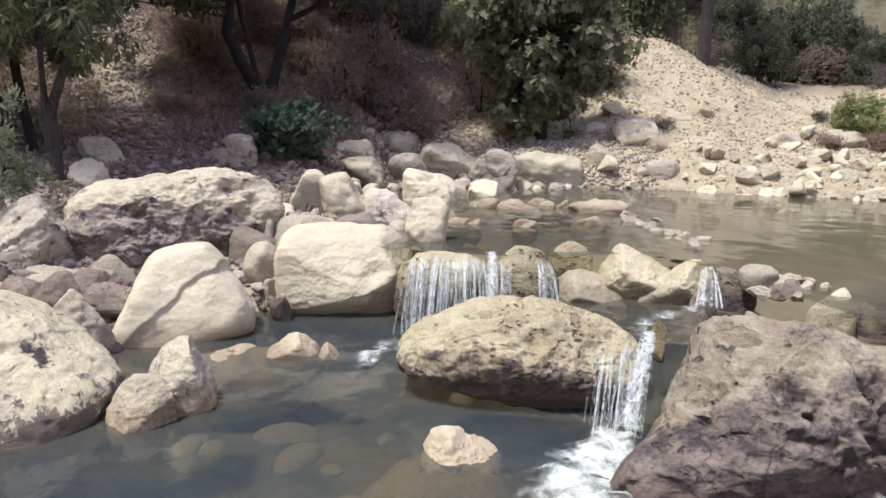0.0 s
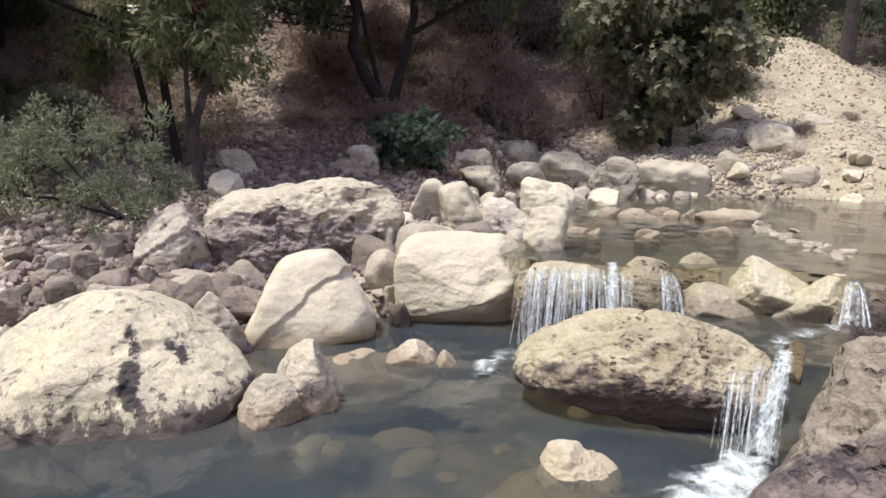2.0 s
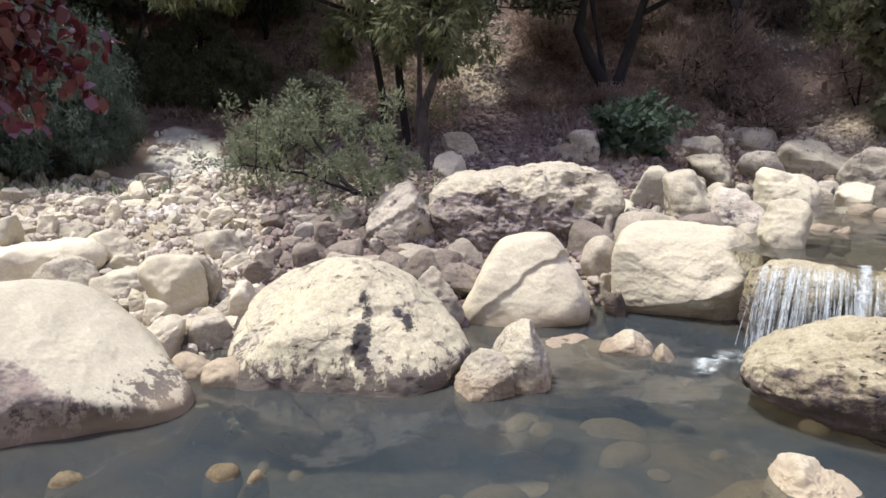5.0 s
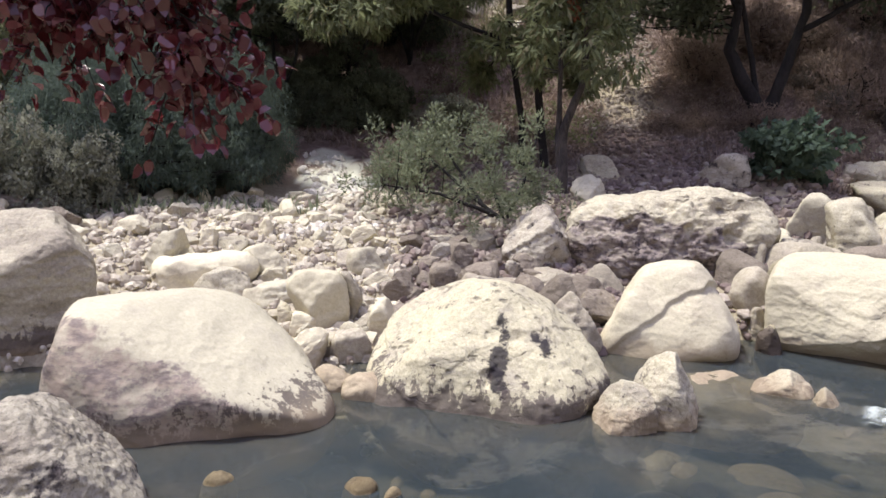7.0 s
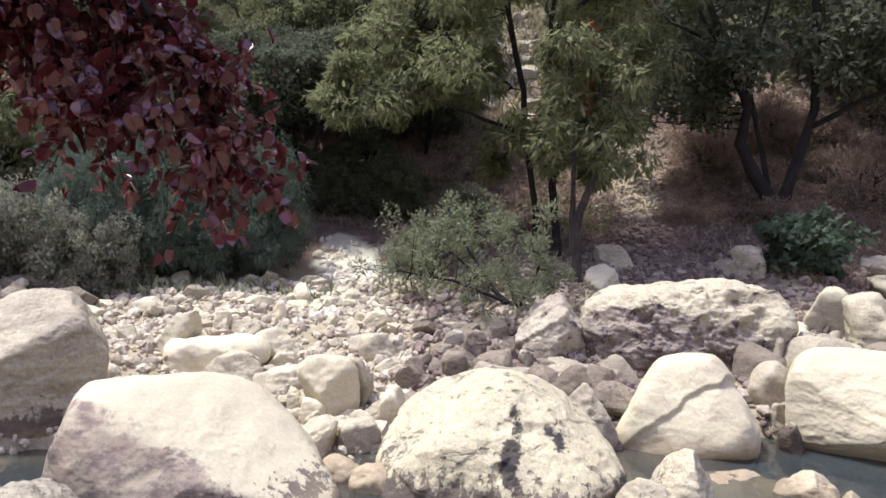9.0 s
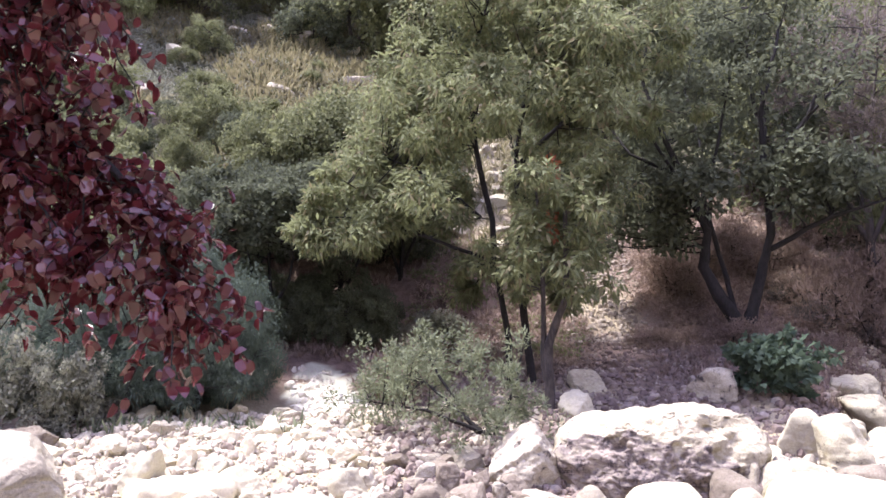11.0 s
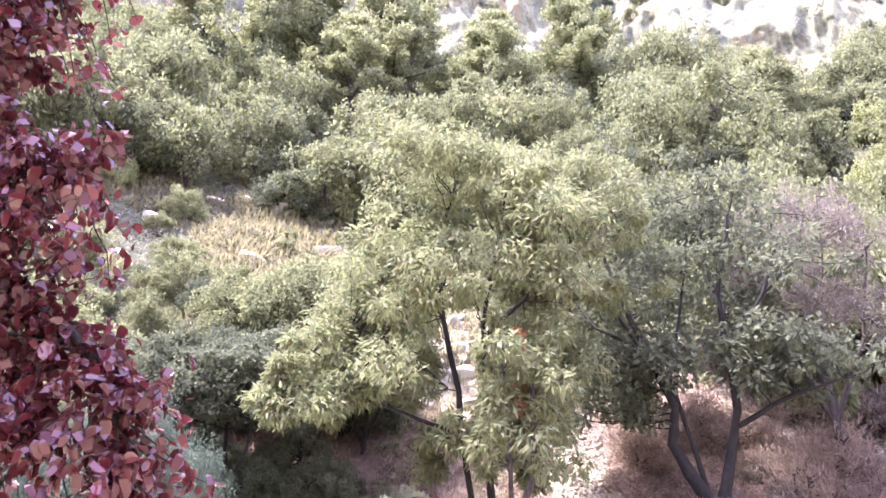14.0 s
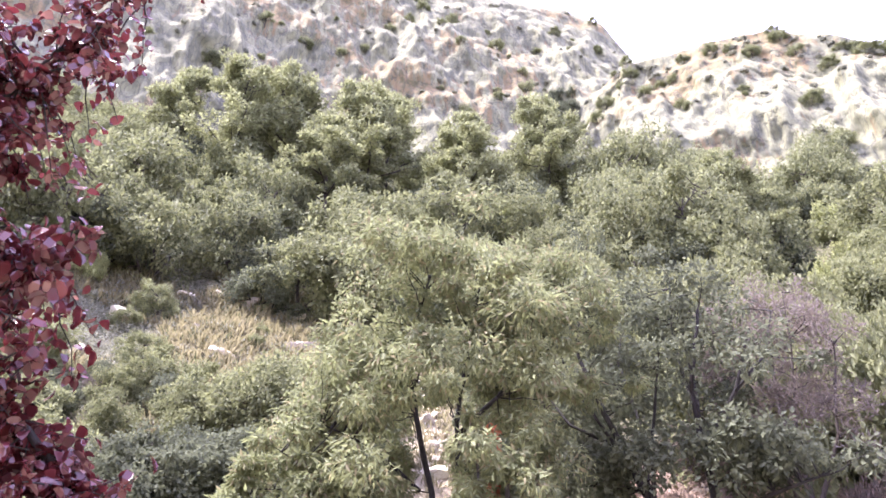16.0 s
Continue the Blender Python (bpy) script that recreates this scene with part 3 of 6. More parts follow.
def rock_shape(half, seed, level=5, power=2.6, facets=7, planes=(), lump=0.08, crag=0.03, fine=0.012, pits=0.0, steps=(), soften=0.0016, cut=(0.66, 0.95), bulges=(), craters=None, grain=None):
    """Vertices of a boulder: a rounded block, cut by planes, swollen or dented, then weathered. half: half sizes in metres.
    planes: (normal, distance[, softness]); bulges: (way, spread, amount); craters: (count, least, most, depth, way); grain: (way, scale, depth)."""
    v, f = ico(level)
    rng = np.random.RandomState(seed)
    r = (np.abs(v) ** power).sum(1) ** (-1 / power)
    p = v * r[:, None]
    cuts = [(np.array(c[0], float) / np.linalg.norm(c[0]), c[1], c[2] if len(c) > 2 else soften) for c in planes]
    for _ in range(facets):
        n = rng.normal(size=3)
        cuts.append((n / np.linalg.norm(n), rng.uniform(*cut), soften))
    for n, d, s in cuts:
        over = p @ n / d - 1
        p = p / (1 + 0.5 * (over + np.sqrt(over * over + s / (d * d))))[:, None]
    for n, off, deep, width in steps:
        n = np.array(n, float) / np.linalg.norm(n)
        side = p @ n - off + 0.06 * fbm(p * 2.2, 3, seed + 20)
        p = p * (1 - deep * smooth(-width, width, side))[:, None]
    for way, wide, amount in bulges:
        way = np.array(way, float) / np.linalg.norm(way)
        p = p * (1 + amount * np.exp((v @ way - 1) / wide ** 2))[:, None]
    half = np.array(half, float)
    p = p * half
    s = float(half.mean())
    n = v / half
    n = n / np.linalg.norm(n, axis=1)[:, None]
    q = p / s + seed * 7.3
    k = lump * fbm(q * 1.1, 3, seed) + crag * fbm(q * 2.6 * (1, 1, 1.6), 4, seed + 3, 0.55, True) + fine * fbm(q * 9.0, 3, seed + 5, 0.6)
    if pits:
        pit = fbm(q * 3.4, 2, seed + 9)
        k = k - pits * smooth(0.42, 0.75, pit) - 0.5 * pits * smooth(0.45, 0.7, fbm(q * 8, 2, seed + 11))
    if grain:
        way = np.array(grain[0], float) / np.linalg.norm(grain[0])
        across = q * grain[1] - 0.8 * grain[1] * (q @ way)[:, None] * way
        k = k - grain[2] * smooth(0.05, 0.6, fbm(across + 0.3 * fbm(q * 2, 2, seed + 14)[:, None], 3, seed + 13, 0.55))
    p = p + n * (k * s)[:, None]
    if craters:
        count, least, most, deep, way = craters
        way = np.array(way, float) / np.linalg.norm(way)
        able = np.nonzero(v @ way > 0.25)[0]
        shake = np.clip(1 + 0.6 * fbm(q * 5, 3, seed + 15), 0.6, 1.8)
        for c in able[rng.randint(len(able), size=count)]:
            size = least + (most - least) * rng.uniform() ** 1.6
            gap = np.linalg.norm((p - p[c]) * rng.uniform(0.7, 1.3, 3), axis=1) * shake / size
            p = p - n * (deep * size * np.clip(1 - gap * gap, 0, 1) ** 1.5)[:, None]
    return p, f


def boulder(name, x, y, top, base, halfw, mat, label, depth=0.85, bury=0.15, seed=1, turn=None, category="boulder", **shape):
    """A boulder with its top and base at those heights. turn: degrees; by default its broad side faces the near bank."""
    hz = (top - base + bury) / 2
    v, f = rock_shape((halfw, halfw * depth, hz), seed, **shape)
    ob = new(name, mesh_data(name, v, f, mat))
    face = math.degrees(math.atan2(-x, y)) if turn is None else turn
    ob.matrix_world = pose(x, y, base - bury + hz, 0, 0, face)
    return tagged(ob, label, category)


# Boulders round the lower pool.
boulder("boulder", -2.18, 5.76, 0.84, 0.0, 0.655, rock_white, "smooth cream limestone boulder with a diagonal ledge at the pool's edge", 0.8, 0.55, 11, level=7,
        power=2.6, facets=0, planes=[((-0.9, 0.06, 0.43), 0.72, 0.006), ((-0.21, 0.11, 0.97), 0.87, 0.006), ((0.77, -0.07, 0.64), 0.82, 0.012), ((0.11, -0.84, 0.53), 0.74, 0.03), ((0.25, -0.6, -0.75), 0.70, 0.02)],
        steps=[((0.62, -0.25, -0.74), -0.14, 0.075, 0.022)], bulges=[((0.55, -0.82, -0.02), 0.42, 0.17), ((-0.35, -0.8, 0.35), 0.3, 0.05), ((-0.55, -0.8, -0.1), 0.25, -0.06), ((-0.75, -0.5, -0.42), 0.28, 0.14)], lump=0.05, crag=0.007, fine=0.002)
boulder("boulder", -0.89, 6.59, 0.805, 0.0, 0.685, rock_white, "block-shaped cream limestone boulder beside the waterfall", 0.8, 0.25, 23, level=7,
        power=5.0, facets=0, planes=[((0.0, -0.24, 0.97), 0.82, 0.0008), ((0.95, -0.22, 0.23), 0.815, 0.0008), ((0.16, -0.73, 0.66), 0.634, 0.0015), ((0.82, -0.27, 0.5), 0.756, 0.002), ((0.72, -0.66, -0.22), 0.74, 0.0006), ((0.0, -0.7, -0.7), 0.74, 0.001), ((-0.3, -0.95, 0.1), 0.78, 0.001)],
        steps=[((0.2, -0.3, -0.9), 0.42, 0.04, 0.02)], bulges=[((0.42, -0.85, 0.30), 0.17, -0.15), ((0.15, -0.85, 0.42), 0.13, 0.08), ((-0.2, -0.9, 0.25), 0.2, -0.07), ((0.5, -0.8, 0.05), 0.15, 0.09), ((0.1, -0.9, -0.1), 0.18, -0.05)], lump=0.045, crag=0.018, fine=0.003)
boulder("boulder", 0.52, 4.55, 0.592, 0.0, 0.86, rock_mossy, "flat mossy brown boulder overhanging the pool", 0.66, 0.22, 31, level=7,
        power=2.3, facets=0, planes=[((0.61, -0.18, 0.77), 0.886, 0.01), ((-0.16, -0.27, -0.95), 0.806, 0.003), ((-0.41, -0.29, -0.86), 0.585, 0.003), ((-0.57, -0.2, 0.8), 0.864, 0.01), ((0.55, -0.61, 0.57), 0.746, 0.01), ((0.15, -0.9, -0.4), 0.72, 0.006)],
        lump=0.05, crag=0.018, fine=0.012, craters=(90, 0.02, 0.075, 0.45, (0, -0.55, 0.8)), grain=((1, 0, 0.15), 7.0, 0.03))
boulder("boulder", 2.02, 3.46, 0.80, 0.0, 1.12, rock_pitted, "large pitted grey-brown boulder beside the small fall", 0.56, 0.5, 47, 0, level=8,
        power=3.4, facets=0, planes=[((-0.96, 0.28, 0.15), 0.78, 0.004), ((-0.60, -0.25, 0.74), 0.70, 0.006), ((0.05, -0.50, 0.86), 0.72, 0.006), ((-0.1, -0.9, 0.3), 0.80, 0.006), ((0.15, -0.80, -0.55), 0.56, 0.004), ((0.3, 0.2, 0.93), 0.86, 0.004)],
        steps=[((0.85, 0.1, 0.3), 0.35, 0.06, 0.04), ((0.3, -0.6, -0.5), 0.38, 0.04, 0.03)], bulges=[((-0.82, -0.42, -0.30), 0.30, 0.17)],
        lump=0.07, crag=0.03, fine=0.008, craters=(75, 0.04, 0.15, 0.75, (0.15, -0.35, 0.9)), grain=((0.9, -0.3, 0.25), 3.0, 0.05))
boulder("rock", 0.12, 3.50, 0.155, 0.0, 0.24, rock_white, "low cream rock breaking the pool's surface", 0.75, 0.2, 5, category="rock", level=6, power=2.6, facets=2, soften=0.002, planes=[((0.55, -0.2, 0.8), 0.50), ((-0.75, -0.3, 0.5), 0.7), ((0.1, -0.85, 0.5), 0.66)],
        steps=[((0.9, -0.2, 0.3), 0.12, 0.16, 0.06)], bulges=[((0.75, -0.5, 0.25), 0.2, 0.1)], lump=0.06, crag=0.05, fine=0.01)
boulder("rock", -0.02, 3.46, -0.03, -0.25, 0.42, rock_wet, "tan ledge of rock under the water", 0.6, 0.2, 152, category="rock", level=5, power=2.6, facets=4)
boulder("rock", -1.15, 5.20, 0.17, 0.0, 0.20, rock_lichen, "small cream rock in the pool", 0.6, 0.15, 6, category="rock", level=5, power=2.6, facets=2, planes=[((-0.6, -0.3, 0.75), 0.55), ((0.7, -0.2, 0.65), 0.72)], crag=0.025)
boulder("rock", -0.86, 5.12, 0.11, 0.0, 0.10, rock_lichen, "pointed small cream rock in the pool", 0.7, 0.1, 8, category="rock", level=4, facets=2, planes=[((0.75, -0.2, 0.6), 0.45), ((-0.8, -0.2, 0.5), 0.6)])
boulder("rock", -1.62, 4.16, 0.43, 0.0, 0.20, rock_lichen, "upper block of a two-stepped cream rock at the pool's edge", 0.9, 0.2, 9, category="rock", level=6, power=3.0, facets=3, soften=0.002, planes=[((-0.6, -0.3, 0.75), 0.66), ((0.8, -0.1, 0.55), 0.72)], lump=0.06, crag=0.03)
boulder("rock", -1.78, 3.92, 0.27, 0.0, 0.19, rock_lichen, "lower block of a two-stepped cream rock in the water", 0.9, 0.2, 10, category="rock", level=6, power=3.0, facets=2, soften=0.002, planes=[((0.0, -0.6, 0.8), 0.62), ((-0.7, -0.3, 0.6), 0.62), ((0.5, -0.85, -0.1), 0.72)], lump=0.06, crag=0.03)
boulder("boulder", -2.86, 4.00, 0.85, 0.0, 0.905, rock_banded, "cream boulder with black lichen patches in the pool", 0.86, 0.75, 14, level=7,
        power=2.3, facets=0, planes=[((-0.62, -0.23, 0.75), 0.75, 0.004), ((0.64, -0.18, 0.75), 0.735, 0.008), ((0.05, -0.65, 0.76), 0.70, 0.008), ((0.71, -0.34, -0.62), 0.76, 0.006), ((-0.3, -0.9, 0.25), 0.76, 0.003), ((0.2, 0.1, 0.98), 0.90, 0.004)],
        steps=[((0.55, -0.5, -0.6), 0.02, 0.016, 0.012), ((-0.6, 0.1, -0.8), 0.30, 0.02, 0.012)], bulges=[((0.88, -0.35, 0.05), 0.28, 0.06)], lump=0.04, crag=0.008, fine=0.005, grain=((0.55, -0.2, 0.8), 4.0, 0.012), craters=(60, 0.02, 0.06, 0.5, (0.75, -0.6, -0.1)))
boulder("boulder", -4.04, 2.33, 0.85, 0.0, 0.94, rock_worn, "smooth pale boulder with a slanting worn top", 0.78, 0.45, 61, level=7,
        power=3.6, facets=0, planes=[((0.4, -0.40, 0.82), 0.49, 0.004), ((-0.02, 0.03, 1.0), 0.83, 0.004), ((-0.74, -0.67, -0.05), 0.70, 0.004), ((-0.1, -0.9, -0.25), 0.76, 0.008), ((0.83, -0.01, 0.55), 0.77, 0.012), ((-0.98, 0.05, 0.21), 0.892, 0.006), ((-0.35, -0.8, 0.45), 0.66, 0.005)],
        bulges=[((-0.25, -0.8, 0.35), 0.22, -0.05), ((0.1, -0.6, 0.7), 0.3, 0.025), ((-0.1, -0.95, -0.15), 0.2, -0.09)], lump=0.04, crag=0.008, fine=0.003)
boulder("boulder", -3.39, 1.09, 0.602, 0.0, 0.56, rock_grey, "speckled grey boulder on the near bank", 0.8, 0.25, 71, level=7,
        power=2.6, facets=0, planes=[((-0.64, -0.49, 0.59), 0.776, 0.006), ((0.79, -0.12, 0.61), 0.696, 0.01), ((-0.9, 0.24, 0.35), 0.639, 0.01)], lump=0.06, crag=0.02, fine=0.014, pits=0.02, craters=(60, 0.015, 0.04, 0.4, (0.2, -0.5, 0.8)))
boulder("boulder", -6.12, 2.34, 1.172, 0.1, 0.57, rock_slab, "tall pale slab boulder above the pool", 0.7, 0.3, 83, level=7,
        power=3.4, facets=0, planes=[((-0.38, -0.3, 0.87), 0.791, 0.004), ((0.78, -0.07, 0.62), 0.815, 0.006), ((0.99, 0.09, -0.13), 0.638, 0.004)], lump=0.05, crag=0.02, fine=0.006, steps=[((0.2, -0.6, -0.75), 0.25, 0.03, 0.02)])
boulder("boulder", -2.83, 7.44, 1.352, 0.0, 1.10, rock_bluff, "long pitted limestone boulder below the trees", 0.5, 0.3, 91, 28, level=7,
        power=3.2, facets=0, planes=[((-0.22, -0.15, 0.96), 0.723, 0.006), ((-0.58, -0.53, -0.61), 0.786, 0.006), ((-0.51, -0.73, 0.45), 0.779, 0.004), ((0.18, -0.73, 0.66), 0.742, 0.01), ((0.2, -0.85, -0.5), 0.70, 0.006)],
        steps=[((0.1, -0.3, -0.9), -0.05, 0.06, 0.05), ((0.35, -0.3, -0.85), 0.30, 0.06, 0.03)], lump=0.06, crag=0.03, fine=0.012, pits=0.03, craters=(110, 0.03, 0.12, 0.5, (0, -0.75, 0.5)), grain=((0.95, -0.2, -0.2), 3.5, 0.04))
boulder("boulder", -4.00, 6.75, 1.02, 0.2, 0.44, rock_grey, "broken grey boulder beside the long boulder", 0.8, 0.3, 97, level=6, power=3.0, facets=3, soften=0.003, planes=[((0.75, -0.1, 0.6), 0.7), ((-0.5, -0.3, 0.8), 0.75)], steps=[((0.3, -0.5, -0.8), 0.0, 0.12, 0.04)], crag=0.04)

# Rocks between the fig bush and the upper pool: x, y, top, base, half width.
BANK_ROCKS = ((-1.78, 9.02, 1.13, 0.63, 0.24), (-1.16, 8.29, 1.14, 0.62, 0.31), (-0.72, 8.2, 0.95, 0.62, 0.31), (-0.2, 7.03, 1.02, 0.62, 0.2), (-1.43, 12.57, 1.3, 0.62, 0.46), (-0.77, 14.01, 1.31, 0.67, 0.39), (-0.21, 10.74, 1.14, 0.62, 0.34), (0.13, 14.19, 1.36, 0.73, 0.55), (0.93, 13.04, 1.25, 0.62, 0.39), (1.96, 14.01, 1.32, 0.65, 0.66), (-1.76, 13.28, 1.44, 1.08, 0.36), (-3.32, 11.1, 1.6, 1.08, 0.33), (-4.59, 9.23, 1.25, 0.9, 0.26), (-5.06, 10.36, 1.5, 1.19, 0.27), (-1.61, 8, 0.77, 0.62, 0.17), (0.65, 11.75, 0.8, 0.62, 0.33), (-1.08, 14.83, 1.58, 1.24, 0.46))
for i, (x, y, top, base, hw) in enumerate(BANK_ROCKS):
    tagged(boulder("rock", x, y, top + 0.05, base, 1.2 * hw, (rock_smooth, rock_lichen, rock_grey)[i % 3], "pale limestone rock in the row beside the upper pool", 0.9, 0.3, 100 + i, level=5, category="rock",
                   power=3.2, facets=9, lump=0.09, crag=0.04, fine=0.010, soften=0.0018, cut=(0.5, 0.86)), group="rocks beside the upper pool")
rng_row = np.random.RandomState(133)
for i in range(46):
    t = i / 45
    x, y = np.interp(t, (0, 0.25, 0.5, 0.75, 1), (-1.9, -0.9, -1.3, 0.2, 2.0)) + rng_row.normal() * 0.25, np.interp(t, (0, 0.25, 0.5, 0.75, 1), (8.6, 7.9, 11.2, 12.6, 13.6)) + rng_row.normal() * 0.3
    hw = rng_row.uniform(0.10, 0.24)
    tagged(boulder("rock", x, y, max(0.62, z_at(x, y)) + hw * rng_row.uniform(0.5, 1.0), max(0.55, z_at(x, y)), hw, (rock_rubble, rock_smooth, rock_grey)[i % 3], "small tan rock packed between larger ones beside the upper pool", 0.85, 0.2, 400 + i, rng_row.uniform(0, 360), level=4, category="rock",
                   power=3.0, facets=9, crag=0.03, cut=(0.55, 0.86)), group="small rocks beside the upper pool")
POOL_ROCKS = ((1.01, 9.83, 0.83, 0.24), (2.15, 9.75, 0.86, 0.46), (0.93, 8.01, 0.74, 0.15), (0.13, 8.32, 0.73, 0.21), (1.4, 10.37, 0.77, 0.15), (1.59, 10.39, 0.77, 0.1), (1.71, 10.02, 0.79, 0.13), (0.62, 9.97, 0.82, 0.19), (0.36, 8.16, 0.73, 0.08), (1.47, 9.84, 0.75, 0.12), (1.75, 8.3, 0.74, 0.21), (0.92, 8.05, 0.70, 0.14), (0.2, 8.3, 0.69, 0.16))
for i, (x, y, top, hw) in enumerate(POOL_ROCKS):
    tagged(boulder("rock", x, y, 0.62 + 0.8 * (top - 0.62), 0.5, 1.1 * hw, rock_pool, "tan rock standing in the upper pool", 0.8, 0.2, 130 + i, level=5, category="rock", power=3.0, facets=9, lump=0.08, crag=0.05, cut=(0.52, 0.86)), group="rocks in the upper pool")

# The sill of the cascade.
boulder("rock", 0.74, 6.20, 0.66, 0.0, 0.30, rock_mossy, "wet brown rock that splits the waterfall", 0.9, 0.2, 141, category="rock", level=5, facets=5)
boulder("rock", 0.02, 6.22, 0.63, 0.0, 0.42, rock_mossy, "wet brown ledge under the waterfall", 0.55, 0.2, 142, category="rock", level=5, power=2.8, facets=6, cut=(0.7, 0.9))
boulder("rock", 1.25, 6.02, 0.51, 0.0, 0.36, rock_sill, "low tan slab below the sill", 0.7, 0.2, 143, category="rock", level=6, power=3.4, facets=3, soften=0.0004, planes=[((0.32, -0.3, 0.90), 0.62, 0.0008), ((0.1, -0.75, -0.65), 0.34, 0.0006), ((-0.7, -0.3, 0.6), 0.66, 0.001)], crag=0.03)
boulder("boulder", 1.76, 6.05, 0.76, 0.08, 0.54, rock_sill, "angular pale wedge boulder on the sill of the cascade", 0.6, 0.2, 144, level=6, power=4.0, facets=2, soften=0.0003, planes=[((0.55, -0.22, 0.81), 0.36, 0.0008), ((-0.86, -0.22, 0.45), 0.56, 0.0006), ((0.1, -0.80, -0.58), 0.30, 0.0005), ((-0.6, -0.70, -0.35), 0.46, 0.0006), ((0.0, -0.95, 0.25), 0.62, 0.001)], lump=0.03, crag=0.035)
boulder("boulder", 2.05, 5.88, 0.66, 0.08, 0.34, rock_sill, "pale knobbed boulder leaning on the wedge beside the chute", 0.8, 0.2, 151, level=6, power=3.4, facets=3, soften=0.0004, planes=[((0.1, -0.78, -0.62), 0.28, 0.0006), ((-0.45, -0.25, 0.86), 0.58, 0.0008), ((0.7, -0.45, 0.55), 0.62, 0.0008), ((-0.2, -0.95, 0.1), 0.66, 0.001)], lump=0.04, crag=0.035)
boulder("rock", 1.16, 6.45, 0.70, 0.3, 0.24, rock_mossy, "brown rock on the sill of the cascade", 0.7, 0.2, 145, category="rock", level=5, facets=5)
boulder("rock", 2.27, 5.55, 0.64, 0.1, 0.28, rock_pitted, "dark rock beside the chute", 0.9, 0.25, 146, category="rock", level=5, facets=5)
boulder("stone", 2.40, 5.19, 0.74, 0.58, 0.14, rock_rubble, "rounded tan stone on the dam", 0.8, 0.06, 147, category="stone", level=4, facets=2)
boulder("rock", 2.76, 4.80, 0.67, 0.3, 0.16, rock_lichen, "pale stone on the dam", 0.8, 0.2, 148, category="rock", level=4, facets=4)
boulder("rock", 3.05, 4.75, 0.61, 0.2, 0.22, rock_pitted, "dark wet stone at the end of the dam", 0.8, 0.2, 149, category="rock", level=4, facets=4)
boulder("stone", 1.40, 4.36, 0.53, 0.36, 0.045, rock_wet, "brown stone wedged beside the chute", 2.0, 0.1, 150, 35, category="stone", level=5, power=4, facets=7, soften=0.0003, crag=0.04, cut=(0.5, 0.75))

# Boulders of the dry side channel.
SIDE_ROCKS = ((-6.76, 3.86, 0.87, 0.36, 0.22), (-6.5, 4.15, 0.59, 0.25, 0.47), (-6.09, 4.61, 0.61, 0.29, 0.26), (-5.91, 3.88, 0.45, 0.18, 0.28), (-5.49, 4.19, 0.42, 0.17, 0.28), (-4.74, 4.1, 0.55, 0.06, 0.24), (-5.02, 4.64, 0.49, 0.19, 0.15), (-4.3, 4.06, 0.2, 0.04, 0.15), (-4.03, 3.79, 0.14, 0.01, 0.08), (-4.28, 3.69, 0.15, 0.02, 0.17), (-4.18, 4.33, 0.34, 0.06, 0.17), (-4.7, 4.6, 0.26, 0.11, 0.13), (-5.36, 5.38, 0.56, 0.29, 0.2), (-4.99, 3.92, 0.3, 0.12, 0.09), (-4.72, 3.86, 0.22, 0.06, 0.14), (-4.19, 4.13, 0.19, 0.05, 0.08), (-7.45, 5.35, 0.85, 0.69, 0.18), (-6.92, 4.46, 0.77, 0.53, 0.14), (-6.92, 5.25, 0.78, 0.59, 0.11), (-7.79, 4.42, 0.74, 0.6, 0.13), (-6.2, 5.48, 0.69, 0.55, 0.11), (-5.95, 5.54, 0.65, 0.49, 0.11), (-7.43, 4.52, 0.74, 0.58, 0.08), (-6.7, 4.63, 0.64, 0.46, 0.16), (-3.97, 5.69, 0.43, 0.2, 0.4), (-3.48, 6.17, 0.49, 0.18, 0.25), (-2.79, 5.14, 0.49, 0.05, 0.23), (-4.28, 4.24, 0.32, 0.06, 0.12), (-4.01, 3.77, 0.21, -0, 0.15), (-1.63, 6.47, 0.27, 0.02, 0.08), (-4.71, 4.44, 0.5, 0.1, 0.13), (-5.5, 5.27, 0.54, 0.29, 0.17))
for i, (x, y, top, base, hw) in enumerate(SIDE_ROCKS):
    tagged(boulder("rock", x, y, top + 0.03, base, 1.12 * hw, rock_rubble if i >= 24 else (rock_smooth, rock_white, rock_white, rock_lichen)[i % 4], "pale limestone rock in the dry side channel", 0.85, 0.2, 160 + i, level=5, category="rock",
                   power=3.4, facets=10, lump=0.08, crag=0.03, soften=0.0014, cut=(0.52, 0.86)), group="rocks in the side channel")

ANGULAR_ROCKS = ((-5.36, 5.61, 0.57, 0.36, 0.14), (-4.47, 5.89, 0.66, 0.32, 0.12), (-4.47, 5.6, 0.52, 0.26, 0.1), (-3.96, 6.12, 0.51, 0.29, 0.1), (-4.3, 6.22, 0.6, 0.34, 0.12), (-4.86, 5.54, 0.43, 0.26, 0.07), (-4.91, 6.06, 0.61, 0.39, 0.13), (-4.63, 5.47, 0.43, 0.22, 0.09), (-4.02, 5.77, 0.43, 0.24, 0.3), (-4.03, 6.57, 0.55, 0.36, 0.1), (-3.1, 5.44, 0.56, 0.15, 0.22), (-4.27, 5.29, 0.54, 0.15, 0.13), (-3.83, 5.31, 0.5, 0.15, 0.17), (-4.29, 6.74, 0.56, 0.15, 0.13))
